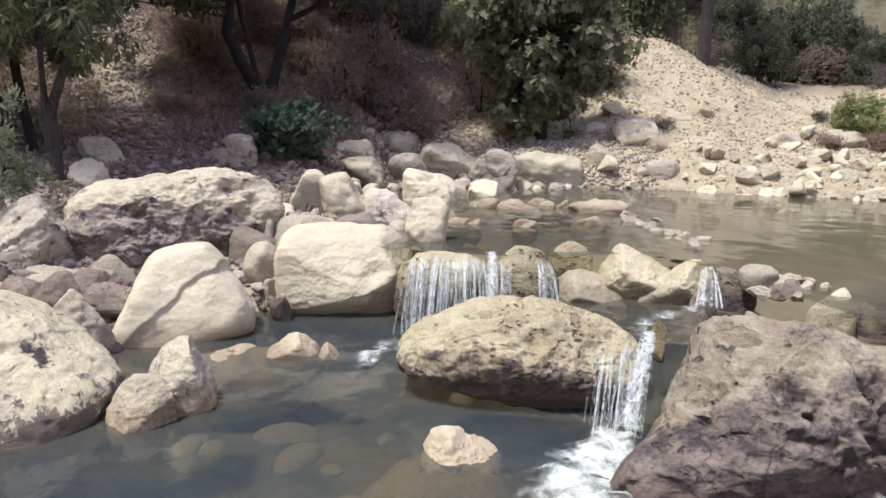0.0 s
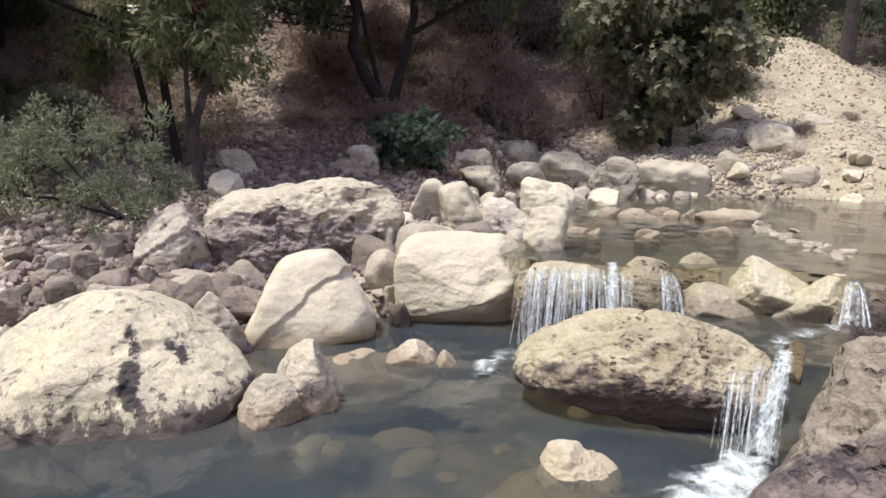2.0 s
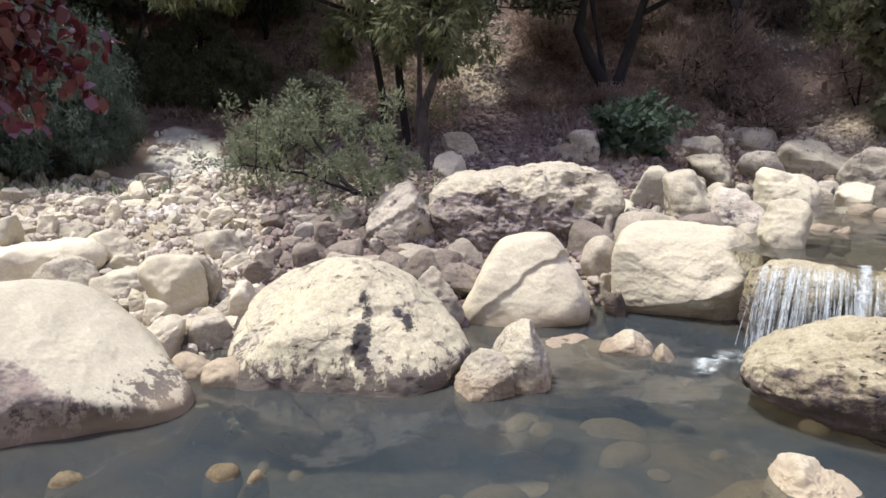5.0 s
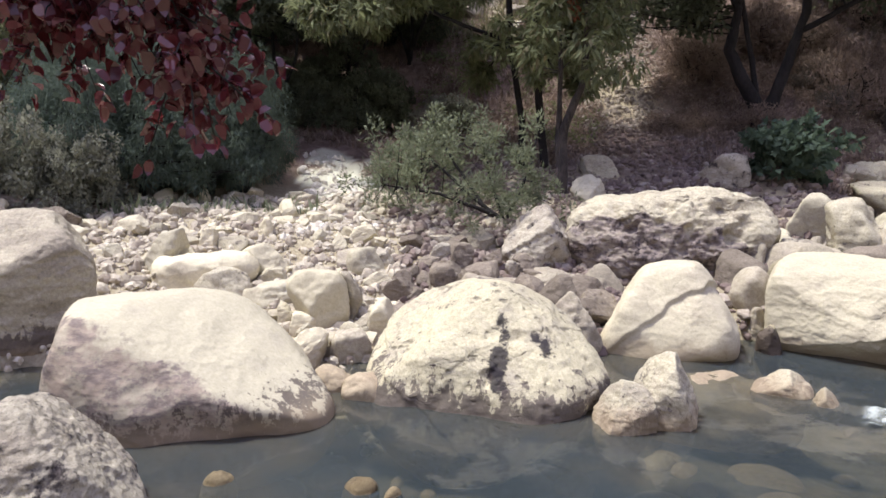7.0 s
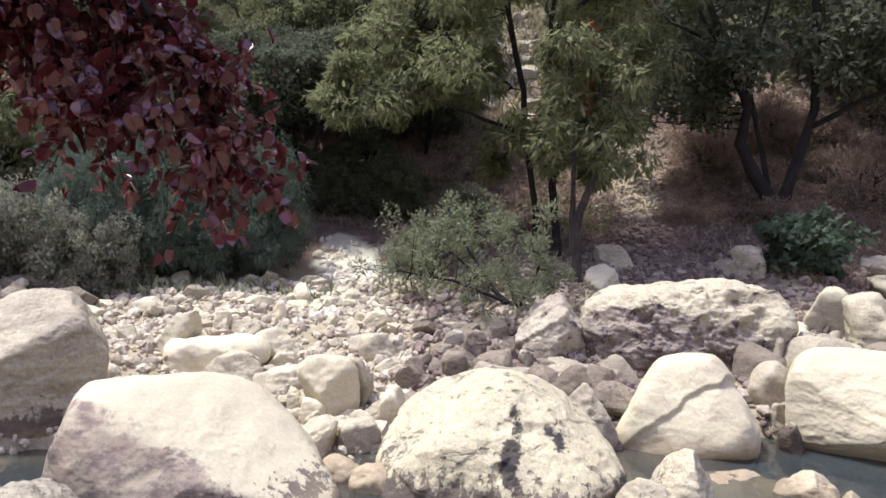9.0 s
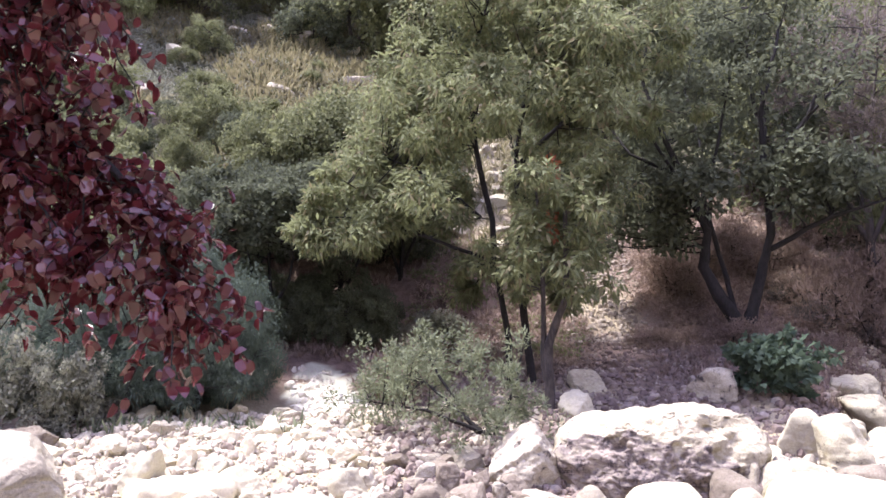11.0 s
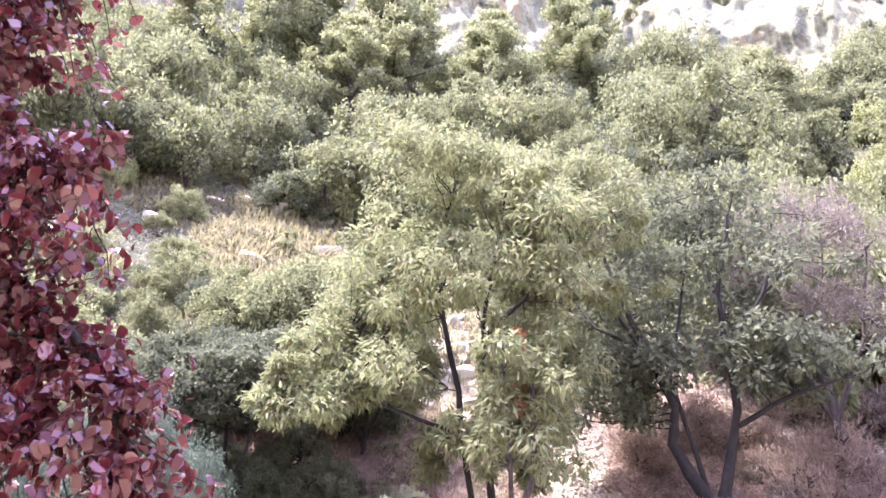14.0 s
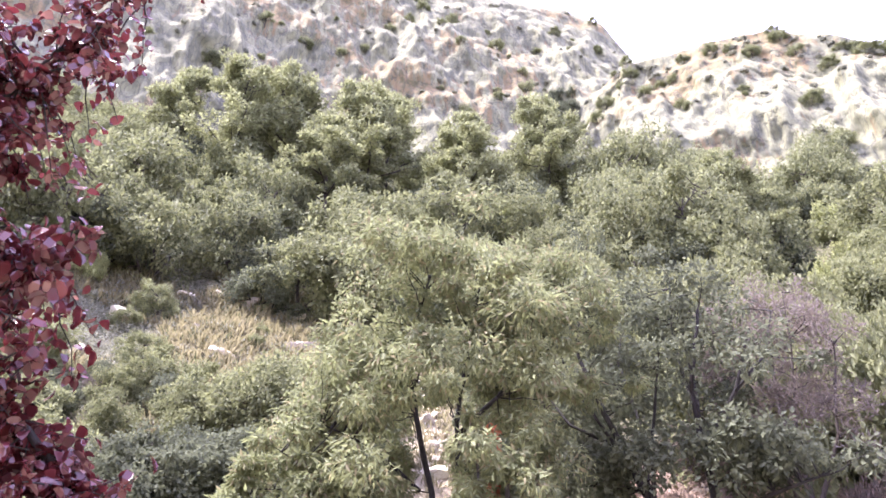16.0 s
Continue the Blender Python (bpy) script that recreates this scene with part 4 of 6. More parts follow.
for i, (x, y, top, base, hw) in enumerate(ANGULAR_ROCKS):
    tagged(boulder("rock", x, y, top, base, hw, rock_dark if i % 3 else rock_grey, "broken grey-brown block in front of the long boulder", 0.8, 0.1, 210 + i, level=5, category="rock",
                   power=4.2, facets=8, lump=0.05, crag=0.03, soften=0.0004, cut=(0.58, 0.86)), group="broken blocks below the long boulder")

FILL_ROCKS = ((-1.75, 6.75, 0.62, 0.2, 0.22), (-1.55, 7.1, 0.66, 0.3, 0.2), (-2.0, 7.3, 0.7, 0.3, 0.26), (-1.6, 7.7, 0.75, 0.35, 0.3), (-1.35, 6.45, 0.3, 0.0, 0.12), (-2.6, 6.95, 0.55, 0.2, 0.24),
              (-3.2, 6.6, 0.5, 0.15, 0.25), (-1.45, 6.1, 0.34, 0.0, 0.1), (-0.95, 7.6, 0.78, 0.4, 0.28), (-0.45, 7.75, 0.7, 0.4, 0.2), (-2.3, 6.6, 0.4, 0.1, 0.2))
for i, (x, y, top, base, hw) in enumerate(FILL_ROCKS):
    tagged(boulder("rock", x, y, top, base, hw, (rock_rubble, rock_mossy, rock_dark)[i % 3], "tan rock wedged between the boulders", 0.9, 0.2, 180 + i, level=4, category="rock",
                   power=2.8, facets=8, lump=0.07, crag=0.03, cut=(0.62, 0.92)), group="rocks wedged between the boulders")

for i, (x, y, top, hw) in enumerate(((-3.10, 1.92, 0.05, 0.09), (-2.50, 2.34, 0.04, 0.11), (-2.34, 2.38, 0.03, 0.08))):
    tagged(boulder("rock", x, y, top, 0.0, hw, rock_wet, "wet brown rock just breaking the pool's surface", 0.8, 0.35, 195 + i, level=4, category="rock", facets=5), group="rocks breaking the surface")
boulder("rock", -3.71, 3.28, 0.13, 0.0, 0.182, rock_tan, "orange-tan wet rock at the pool's edge", 0.9, 0.2, 190, category="rock", level=5, power=2.6, facets=8)
boulder("rock", -3.4, 3.3, 0.13, 0.0, 0.169, rock_tan, "orange-tan wet rock at the pool's edge", 0.9, 0.2, 191, category="rock", level=5, power=2.6, facets=8)
boulder("rock", -1.62, 5.18, 0.004, -0.1, 0.62, rock_tan, "flat tan rock just under the water", 0.45, 0.4, 199, category="rock", level=5, power=3, facets=3)


def unit(v):
    return v / (np.linalg.norm(v, axis=1)[:, None] + 1e-9)


# ---- white water ----
def strands(name, lip, foot, count, width, seed, label, bow=0.10, ragged=0.04):
    """A curtain of falling water: many thin ribbons from the lip to the foot, each a bent strip."""
    rng = np.random.RandomState(seed)
    vs, fs, dense = [], [], []
    n = 12
    for i in range(count):
        u = (i + rng.uniform(-0.4, 0.4)) / max(1, count - 1)
        a = np.array([np.interp(u, np.linspace(0, 1, len(lip)), [p[k] for p in lip]) for k in range(3)])
        b = np.array([np.interp(u + rng.normal() * 0.04, np.linspace(0, 1, len(foot)), [p[k] for p in foot]) for k in range(3)])
        b[:2] += rng.normal(size=2) * 0.03
        a[:2] += rng.normal() * ragged * np.array((0.3, 1.0))
        t = np.linspace(0, 1, n)[:, None]
        fall = t ** 1.9
        path = np.concatenate([a[:2] + (b[:2] - a[:2]) * t, a[2] + (b[2] - a[2]) * fall], 1)
        path[:, :2] += np.array((0.0, -bow)) * (t * (1 - t) * 2)
        w = width * rng.uniform(0.4, 1.3) * (1 + 0.4 * np.sin(rng.uniform(0, 6) + 5 * t))
        side = np.array((math.cos(0.3 * rng.normal()), math.sin(0.3 * rng.normal()), 0))
        base = sum(len(q) for q in vs)
        dense.append(np.tile(rng.uniform(0.36, 0.72) * np.clip(0.55 + 1.6 * t[:, 0], 0, 1), 2))
        vs.append(np.concatenate([path - side * w, path + side * w]))
        k = np.arange(n - 1) + base
        fs.append(np.stack([k, k + 1, k + n + 1, k + n], 1))
    v, f = np.concatenate(vs), np.concatenate(fs)
    me = mesh_data(name, v, f, fall_mat)
    layer = me.color_attributes.new("cover", "FLOAT_COLOR", "POINT")
    layer.data.foreach_set("color", np.repeat(np.concatenate(dense).astype(np.float32), 4))
    return tagged(new(name, me), label, "waterfall", kind="structure")


strands("waterfall", [(-0.26, 6.02, 0.63), (0.0, 5.98, 0.65), (0.34, 6.06, 0.62)], [(-0.36, 5.72, -0.02), (-0.05, 5.62, -0.02), (0.38, 5.75, -0.02)], 190, 0.006, 801, "thin white curtain of the main waterfall")
strands("waterfall", [(0.46, 6.1, 0.60), (0.62, 6.05, 0.58)], [(0.42, 5.75, -0.02), (0.62, 5.7, 0.0)], 16, 0.011, 802, "white trickle beside the wet rock")
strands("waterfall", [(0.80, 6.1, 0.60), (0.93, 6.08, 0.60)], [(0.78, 5.7, 0.1), (1.0, 5.65, 0.1)], 22, 0.014, 803, "white rill between the sill rocks")
strands("waterfall", [(0.94, 4.14, 0.38), (1.06, 4.12, 0.44), (1.16, 4.14, 0.46)], [(0.84, 3.86, -0.02), (0.94, 3.78, -0.02), (1.02, 3.76, -0.02)], 38, 0.004, 804, "thin strands of the fall at the end of the mossy boulder", 0.05, 0.06)
strands("waterfall", [(1.16, 4.16, 0.46), (1.34, 4.22, 0.50)], [(0.96, 3.80, -0.02), (1.14, 3.80, -0.02)], 22, 0.005, 806, "white tongue of the fall beside the pitted boulder", 0.0, 0.10)
strands("waterfall", [(2.16, 5.70, 0.64), (2.24, 5.64, 0.64)], [(1.94, 5.12, 0.44), (2.06, 5.06, 0.44)], 26, 0.008, 805, "white chute between the sill rocks", 0.0)


def rest_on(x, y, top):
    """The height of the first surface under a point."""
    hit, place, *_ = scene.ray_cast(bpy.context.evaluated_depsgraph_get(), (x, y, top), (0, 0, -1))
    return place.z if hit else 0.0


def foam(name, path, widths, seed, label, height=0.02, density=0.62, drape=False, mat=None):
    """A strip of white water along a path; it thins out towards its edges."""
    p = np.asarray(path, float)
    t = np.linspace(0, len(p) - 1, 60)
    line = np.stack([np.interp(t, np.arange(len(p)), p[:, k]) for k in range(3)], 1)
    half = np.interp(t, np.arange(len(p)), widths)
    way = unit(np.gradient(line[:, :2], axis=0))
    side = np.stack([way[:, 1], -way[:, 0]], 1)
    u = np.linspace(-1, 1, 30)
    xy = line[:, None, :2] + side[:, None] * (half[:, None] * u)[..., None]
    pts = np.concatenate([xy, np.repeat(line[:, None, 2:], 30, 1)], 2).reshape(-1, 3)
    if drape:
        pts[:, 2] = [max(rest_on(x, y, 1.0) + 0.004, z) for x, y, z in pts]
    edge = (1 - np.abs(np.tile(u, 60)) ** 2.2) * np.repeat(np.clip(np.minimum(t, t[-1] - t) * 4 + 0.15, 0, 1), 30)
    pts[:, 2] += 0.012 + height * (0.5 + fbm(pts * 7, 3, seed)) * edge
    me = mesh_data(name, pts, grid_faces(60, 30), mat or foam_mat)
    cover = np.repeat((density * edge).astype(np.float32)[:, None], 4, 1)
    layer = me.color_attributes.new("cover", "FLOAT_COLOR", "POINT")
    layer.data.foreach_set("color", cover.ravel())
    return tagged(new(name, me), label, "foam", kind="structure")


foam("foam", [(1.02, 3.85, 0.0), (0.95, 3.6, 0.0), (0.8, 3.35, 0), (0.66, 3.05, 0), (0.6, 2.8, 0)], (0.16, 0.30, 0.42, 0.44, 0.3), 811, "churning white foam below the small fall", 0.05, 0.80)
foam("foam", [(0.35, 5.6, 0.0), (-0.1, 5.55, 0), (-0.4, 5.35, 0), (-0.55, 5.1, 0), (-0.62, 4.75, 0)], (0.12, 0.2, 0.24, 0.20, 0.12), 812, "white foam below the main waterfall", 0.03, 0.64)
foam("foam", [(2.2, 5.65, 0.63), (2.0, 5.15, 0.46), (1.7, 4.85, 0.44), (1.42, 4.6, 0.45), (1.28, 4.4, 0.46), (1.22, 4.2, 0.46)], (0.05, 0.08, 0.13, 0.16, 0.14, 0.12), 813, "white water running past the mossy boulder", 0.02, 0.62, True)
foam("foam", [(2.0, 3.1, 0.0), (2.4, 3.0, 0.0), (2.8, 3.1, 0.0)], (0.2, 0.3, 0.2), 814, "white foam behind the pitted boulder", 0.05, 0.75)
foam("foam", [(1.2, 9.2, 0.62), (1.7, 8.6, 0.62), (2.2, 7.9, 0.62)], (0.12, 0.2, 0.12), 815, "white riffle in the upper pool", 0.02, 0.5)
foam("foam", [(0.44, 6.25, 0.62), (0.43, 6.0, 0.60), (0.41, 5.85, 0.40), (0.40, 5.75, 0.05)], (0.08, 0.07, 0.08, 0.10), 816, "smooth pale tongue of water beside the curtain", 0.01, 0.75, False, fall_mat)

foam("foam", [(1.30, 4.22, 0.52), (1.24, 4.06, 0.46), (1.16, 3.92, 0.28), (1.10, 3.84, 0.12), (1.06, 3.76, 0.0)], (0.06, 0.08, 0.10, 0.12, 0.15), 817, "sheet of white water in the small fall", 0.04, 0.74, False, fall_mat)


# ---- foliage ----
RHOMB = np.array([(0, 0), (0.26, 0.45), (0, 1), (-0.26, 0.45)], float)
NARROW = np.array([(0, 0), (0.11, 0.4), (0, 1), (-0.11, 0.4)], float)
LANCE = np.array([(0, 0), (0.16, 0.35), (0, 1), (-0.16, 0.35)], float)
OVAL = np.array([(0, 0), (0.22, 0.22), (0.30, 0.5), (0.2, 0.8), (0, 1), (-0.2, 0.8), (-0.30, 0.5), (-0.22, 0.22)], float)
LOBED = np.array([(0, 0), (0.40, 0.05), (0.22, 0.28), (0.55, 0.55), (0.22, 0.55), (0, 1.0), (-0.22, 0.55), (-0.55, 0.55), (-0.22, 0.28), (-0.40, 0.05)], float)


def leaves_at(points, size, rng, shape=RHOMB, droop=0.3, out=None, curl=0.12):
    """One leaf at each point. droop turns the tips down; out: ways in which the tips lean."""
    n = len(points)
    tip = rng.normal(size=(n, 3))
    if out is not None:
        tip = tip * 0.8 + out
    tip[:, 2] -= droop
    tip = unit(tip)
    up = unit(rng.normal(size=(n, 3)) * 0.5 + (0, 0, 0.5) + (1.5 * out if out is not None else (0, 0, 0.4)))
    side = unit(np.cross(tip, up))
    nrm = np.cross(side, tip)
    s = size * rng.uniform(0.6, 1.25, n)
    k = len(shape)
    v = points[:, None, :] + s[:, None, None] * (shape[None, :, :1] * side[:, None, :] + shape[None, :, 1:] * tip[:, None, :] + curl * (np.abs(shape[None, :, :1]) * 2 - shape[None, :, 1:] ** 2) * nrm[:, None, :])
    return v.reshape(-1, 3), np.arange(n * k).reshape(n, k)


def cloud(centres, radii, per, rng, size, shape=RHOMB, droop=0.3, hollow=0.5):
    """Leaves in ellipsoidal sprays round the centres."""
    c = np.repeat(np.asarray(centres, float), per, 0)
    r = np.repeat(np.asarray(radii, float), per, 0)
    w = unit(rng.normal(size=(len(c), 3)))
    t = (hollow + (1 - hollow) * rng.uniform(size=len(c))) ** 0.7 * rng.uniform(0.75, 1.15, len(c))
    return leaves_at(c + w * r * t[:, None], size, rng, shape, droop, w)


def tube(points, radii, sides=8):
    """A bent, tapering limb."""
    p, r = np.asarray(points, float), np.asarray(radii, float)
    t = unit(np.gradient(p, axis=0))
    a = unit(np.cross(t, (0.31, 0.92, 0.13)))
    b = np.cross(t, a)
    ang = np.linspace(0, 2 * np.pi, sides, endpoint=False)
    v = p[:, None] + r[:, None, None] * (np.cos(ang)[None, :, None] * a[:, None] + np.sin(ang)[None, :, None] * b[:, None])
    i = np.arange(len(p) - 1)[:, None] * sides
    j = np.arange(sides)[None]
    k = (j + 1) % sides
    f = np.stack([(i + j), (i + k), (i + sides + k), (i + sides + j)], 2).reshape(-1, 4)
    return v.reshape(-1, 3), f


def bent(a, b, rng, n=9, wobble=0.08, sag=0.0):
    t = np.linspace(0, 1, n)[:, None]
    a, b = np.array(a, float), np.array(b, float)
    length = np.linalg.norm(b - a)
    off = np.cumsum(rng.normal(size=(n, 3)), 0) * wobble * length / n
    return a + (b - a) * t + (off - off[:1] - t * (off[-1:] - off[:1])) + np.array((0, 0, -sag * length)) * (t * (1 - t))


def join(parts):
    vs, fs, n = [], [], 0
    for v, f in parts:
        vs.append(v)
        fs.append(f + n)
        n += len(v)
    return np.concatenate(vs), np.concatenate(fs)


def plant(name, base, label, category, stems, clumps, leaf_mat, bark, per, size, shape=RHOMB, seed=1, droop=0.3, hollow=0.45, twigs=0.012, group=""):
    """A tree or bush. stems: (points, r0, r1) of trunk and limbs, from the base; clumps: (x, y, z, rx, ry, rz) of leaf sprays."""
    rng = np.random.RandomState(seed)
    thing = empty(name, base, label, category, group)
    knots = []
    for i, (pts, r0, r1) in enumerate(stems):
        path = np.concatenate([bent(a, b, rng, 6, 0.05)[(0 if j == 0 else 1):] for j, (a, b) in enumerate(zip(pts[:-1], pts[1:]))])
        v, f = tube(path, np.linspace(r0, r1, len(path)) * rng.uniform(0.92, 1.08, len(path)), 9)
        part("trunk" if i == 0 else "limb", mesh_data("limb", v, f, bark), thing)
        knots.append(path[len(path) // 3:])
    knots = np.concatenate(knots)
    c = np.asarray(clumps, float)
    bits = []
    for x, y, z, *_ in clumps:
        d = np.linalg.norm(knots - (x, y, z), axis=1) + 0.6 * np.maximum(0, knots[:, 2] - z)
        bits.append(tube(bent(knots[d.argmin()], (x, y, z), rng, 7, 0.14, 0.1), np.linspace(twigs * 1.6, twigs * 0.4, 7), 5))
    if bits:
        v, f = join(bits)
        tagged(part("brushwood", mesh_data("brushwood", v, f, bark), thing), kind="stuff")
    v, f = cloud(c[:, :3], c[:, 3:6], per, rng, size, shape, droop, hollow)
    part("crown", mesh_data("crown", v, f, leaf_mat, False), thing)
    return thing


def sprays(centre, radius, n, r, seed, flat=0.75, low=-0.6):
    """n leaf sprays spread over a crown's outside and inside."""
    rng = np.random.RandomState(seed)
    out = []
    while len(out) < n:
        w = rng.normal(size=3)
        w /= np.linalg.norm(w)
        if w[2] < low:
            continue
        t = rng.uniform(0.3, 1.0) ** 0.6 * rng.uniform(0.85, 1.15)
        k = r * rng.uniform(0.5, 1.45)
        out.append((*(np.array(centre) + w * np.array(radius) * t), k, k, k * flat))
    return out


def in_gap(c, foot, az, el, wide):
    """Whether a spray stands in the sight line from the near bank."""
    x, y, z = c[0] + foot[0], c[1] + foot[1], c[2] + foot[2] - 1.75
    a, e = math.degrees(math.atan2(-x, y)), math.degrees(math.atan2(z, math.hypot(x, y)))
    reach = 0.6 * math.degrees(c[3] / math.hypot(x, y))
    return abs(a - az) < wide + reach and el[0] - reach < e < el[1] + reach


# Trees of the far bank. Places are relative to each tree's foot.
def far_bank_trees():
    z = z_at(-3.52, 14.0) - 0.22
    plant("tree", (-3.52, 14.0, z), "dark evergreen oak with a forked black trunk on the bank", "tree",
          [([(-0.04, 0, 0), (-0.08, -0.02, 0.5), (-0.38, -0.2, 1.05), (-0.62, -0.3, 1.6), (-0.5, -0.3, 2.3), (-1.2, -0.5, 4.2), (-1.6, -0.6, 5.6)], 0.165, 0.035), ([(0.06, 0, 0), (0.08, 0, 0.5), (0.28, 0.05, 1.2), (0.55, 0.1, 2.2), (0.5, 0.0, 4.5), (0.9, 0.1, 6.2)], 0.145, 0.03),
           ([(-0.1, 0, 0.4), (-0.3, 0.1, 1.4), (-0.5, -0.2, 2.6), (-1.5, -0.6, 4.4), (-2.0, -0.4, 5.4)], 0.06, 0.02), ([(-0.5, -0.3, 2.3), (-0.3, -0.4, 3.6), (0.1, -0.5, 5.2)], 0.05, 0.015), ([(-0.9, -0.4, 3.4), (-1.9, -0.6, 4.0), (-2.5, -0.6, 4.9)], 0.045, 0.015), ([(0.5, 0.1, 1.9), (1.6, 0, 2.4), (2.4, 0, 2.6)], 0.06, 0.02), ([(0.5, 0, 3.2), (1.3, 0.2, 4.4), (1.8, 0.2, 5.6)], 0.07, 0.02), ([(0.5, 0.0, 3.0), (0.4, 0.9, 4.6), (0.2, 1.3, 6.6)], 0.06, 0.02), ([(-0.5, -0.3, 2.3), (-0.8, 0.6, 4.0), (-1.3, 1.2, 5.8)], 0.05, 0.02), ([(0.5, 0.0, 4.2), (0.2, 0.5, 6.0), (0.3, 0.8, 7.4)], 0.04, 0.012), ([(1.3, 0.2, 4.4), (1.9, 0.8, 5.2), (2.2, 1.0, 6.2)], 0.035, 0.012)],
          sprays((-0.1, 0.7, 4.9), (2.75, 2.0, 2.9), 88, 0.50, 3, 0.7, -0.8) + sprays((-0.55, -1.0, 2.9), (0.9, 0.5, 0.6), 10, 0.42, 4) + sprays((1.6, -0.3, 3.0), (1.2, 0.8, 0.9), 12, 0.42, 6) + sprays((-1.9, -0.3, 2.6), (1.0, 0.7, 1.1), 22, 0.42, 7) + sprays((2.1, 0.2, 2.9), (1.2, 0.8, 0.8), 14, 0.40, 9), leaf_oak, bark_dark, 140, 0.15, RHOMB, 5, 0.3, 0.3)
    foot = (-6.47, 10.1, z_at(-6.47, 10.1) - 0.1)
    crown = sprays((0.0, -0.1, 3.9), (2.65, 2.2, 4.5), 165, 0.44, 13, 0.6, -0.25) + sprays((-1.8, -1.9, 2.8), (1.1, 0.9, 1.1), 34, 0.36, 14, 0.6) + sprays((0.1, 0, 2.3), (1.5, 1.0, 1.5), 44, 0.30, 16) + sprays((1.5, 1.9, 5.9), (1.6, 1.3, 2.3), 46, 0.42, 12, 0.6) + sprays((-1.8, -0.7, 4.4), (1.2, 1.0, 1.3), 30, 0.40, 11, 0.6)
    crown = [c for c in crown if not in_gap(c, foot, 33.4, (10.0, 17.3), 1.5)]
    plant("tree", foot, "tall pale-green tree with slender trunks and drooping sprays", "tree",
          [([(0.12, 0.08, 0), (0.09, 0.07, 0.8), (-0.38, -0.25, 4.2), (-0.5, -0.3, 5.5), (-0.1, 0, 7.4)], 0.07, 0.02), ([(0.45, 0.25, 0), (0.3, 0.1, 2.0), (0.25, 0.1, 4.0), (0.7, 0.3, 6.8)], 0.075, 0.02),
           ([(-0.3, -0.2, 2.9), (-1.0, -0.6, 3.6), (-1.7, -1.2, 4.0)], 0.04, 0.015), ([(-0.25, -0.15, 2.2), (-0.9, -0.9, 2.5), (-1.6, -1.7, 2.8), (-2.3, -2.3, 2.8)], 0.035, 0.01), ([(-0.9, -0.9, 2.5), (-1.3, -1.6, 3.0), (-1.7, -2.3, 3.4)], 0.02, 0.008), ([(0.25, 0.1, 3.8), (1.2, 0.9, 5.0), (1.7, 1.9, 6.8)], 0.05, 0.015)],
          crown, leaf_tall, bark_dark, 250, 0.145, LANCE, 15, 0.8, 0.35, 0.009)
    foot = (-5.07, 9.2, z_at(-5.07, 9.2) - 0.1)
    crown = [c for c in sprays((0.0, 0, 2.5), (1.0, 0.8, 1.5), 44, 0.28, 17) if not in_gap(c, foot, 33.4, (10.0, 17.3), 1.5)]
    plant("tree", foot, "slender two-stemmed tree above the long boulder", "tree",
          [([(0, 0, 0), (-0.02, 0, 1.0), (0.22, 0.1, 1.7), (0.25, 0.1, 3.4)], 0.085, 0.03), ([(-0.06, 0, 0.5), (-0.1, 0, 1.5), (-0.2, 0, 3.4)], 0.055, 0.02)],
          crown, leaf_tall, bark_grey, 120, 0.16, LANCE, 18, 0.9, 0.3, 0.008)
    plant("bush", (-4.98, 7.55, z_at(-4.98, 7.55) - 0.05), "grey-green willow bush leaning over the rubble", "bush",
          [([(0, 0, 0), (-0.3, -0.1, 0.25), (-0.9, -0.3, 0.75)], 0.05, 0.012), ([(-0.05, 0, 0.05), (-0.2, -0.1, 0.6), (-0.3, -0.2, 1.3)], 0.03, 0.008), ([(-0.1, 0, 0.1), (-0.7, -0.5, 0.4), (-1.3, -0.9, 0.5)], 0.03, 0.008), ([(0, 0, 0.1), (0.2, 0.2, 0.7), (0.25, 0.3, 1.2)], 0.025, 0.008),
           ([(-0.3, -0.1, 0.25), (-0.8, -0.2, 0.9), (-1.1, -0.2, 1.4)], 0.025, 0.008)],
          sprays((-0.55, -0.3, 0.72), (1.55, 1.1, 0.85), 112, 0.15, 19, 1.2, -0.8), leaf_willow, bark_dark, 85, 0.075, LANCE, 20, -0.5, 0.1, 0.005)
    plant("bush", (-2.55, 11.6, z_at(-2.55, 11.6) - 0.05), "deep green fig bush among pale rocks", "bush",
          [([(0, 0, 0), (0.05, 0, 0.5), (0.1, 0, 0.9)], 0.03, 0.01), ([(0.02, 0, 0), (-0.25, -0.1, 0.45), (-0.4, -0.1, 0.8)], 0.025, 0.01), ([(0.02, 0, 0), (0.3, -0.1, 0.4), (0.5, -0.1, 0.7)], 0.025, 0.01)],
          sprays((0.1, -0.15, 0.44), (0.74, 0.58, 0.47), 44, 0.17, 21, 0.6, -0.9), leaf_fig, bark_grey, 30, 0.14, LOBED, 22, 0.2, 0.2, 0.008)
    plant("tree", (2.1, 15.5, z_at(2.1, 15.5) - 0.1), "broad-leaved tree with a low drooping crown on the gravel bank", "tree",
          [([(0, 0, 0), (0.1, 0, 1.5), (0.0, 0, 3.0), (0.2, 0, 5.0)], 0.15, 0.05), ([(0, 0, 0.9), (-0.8, -0.3, 1.6), (-1.2, -0.4, 2.4)], 0.07, 0.02), ([(0, 0, 0.9), (0.8, -0.3, 1.8), (1.3, -0.4, 2.6)], 0.07, 0.02)],
          sprays((0.1, -0.2, 2.6), (1.75, 1.3, 2.5), 105, 0.42, 23, 0.7, -1.0), leaf_plane, bark_dark, 100, 0.19, LOBED, 24, 0.8, 0.2)


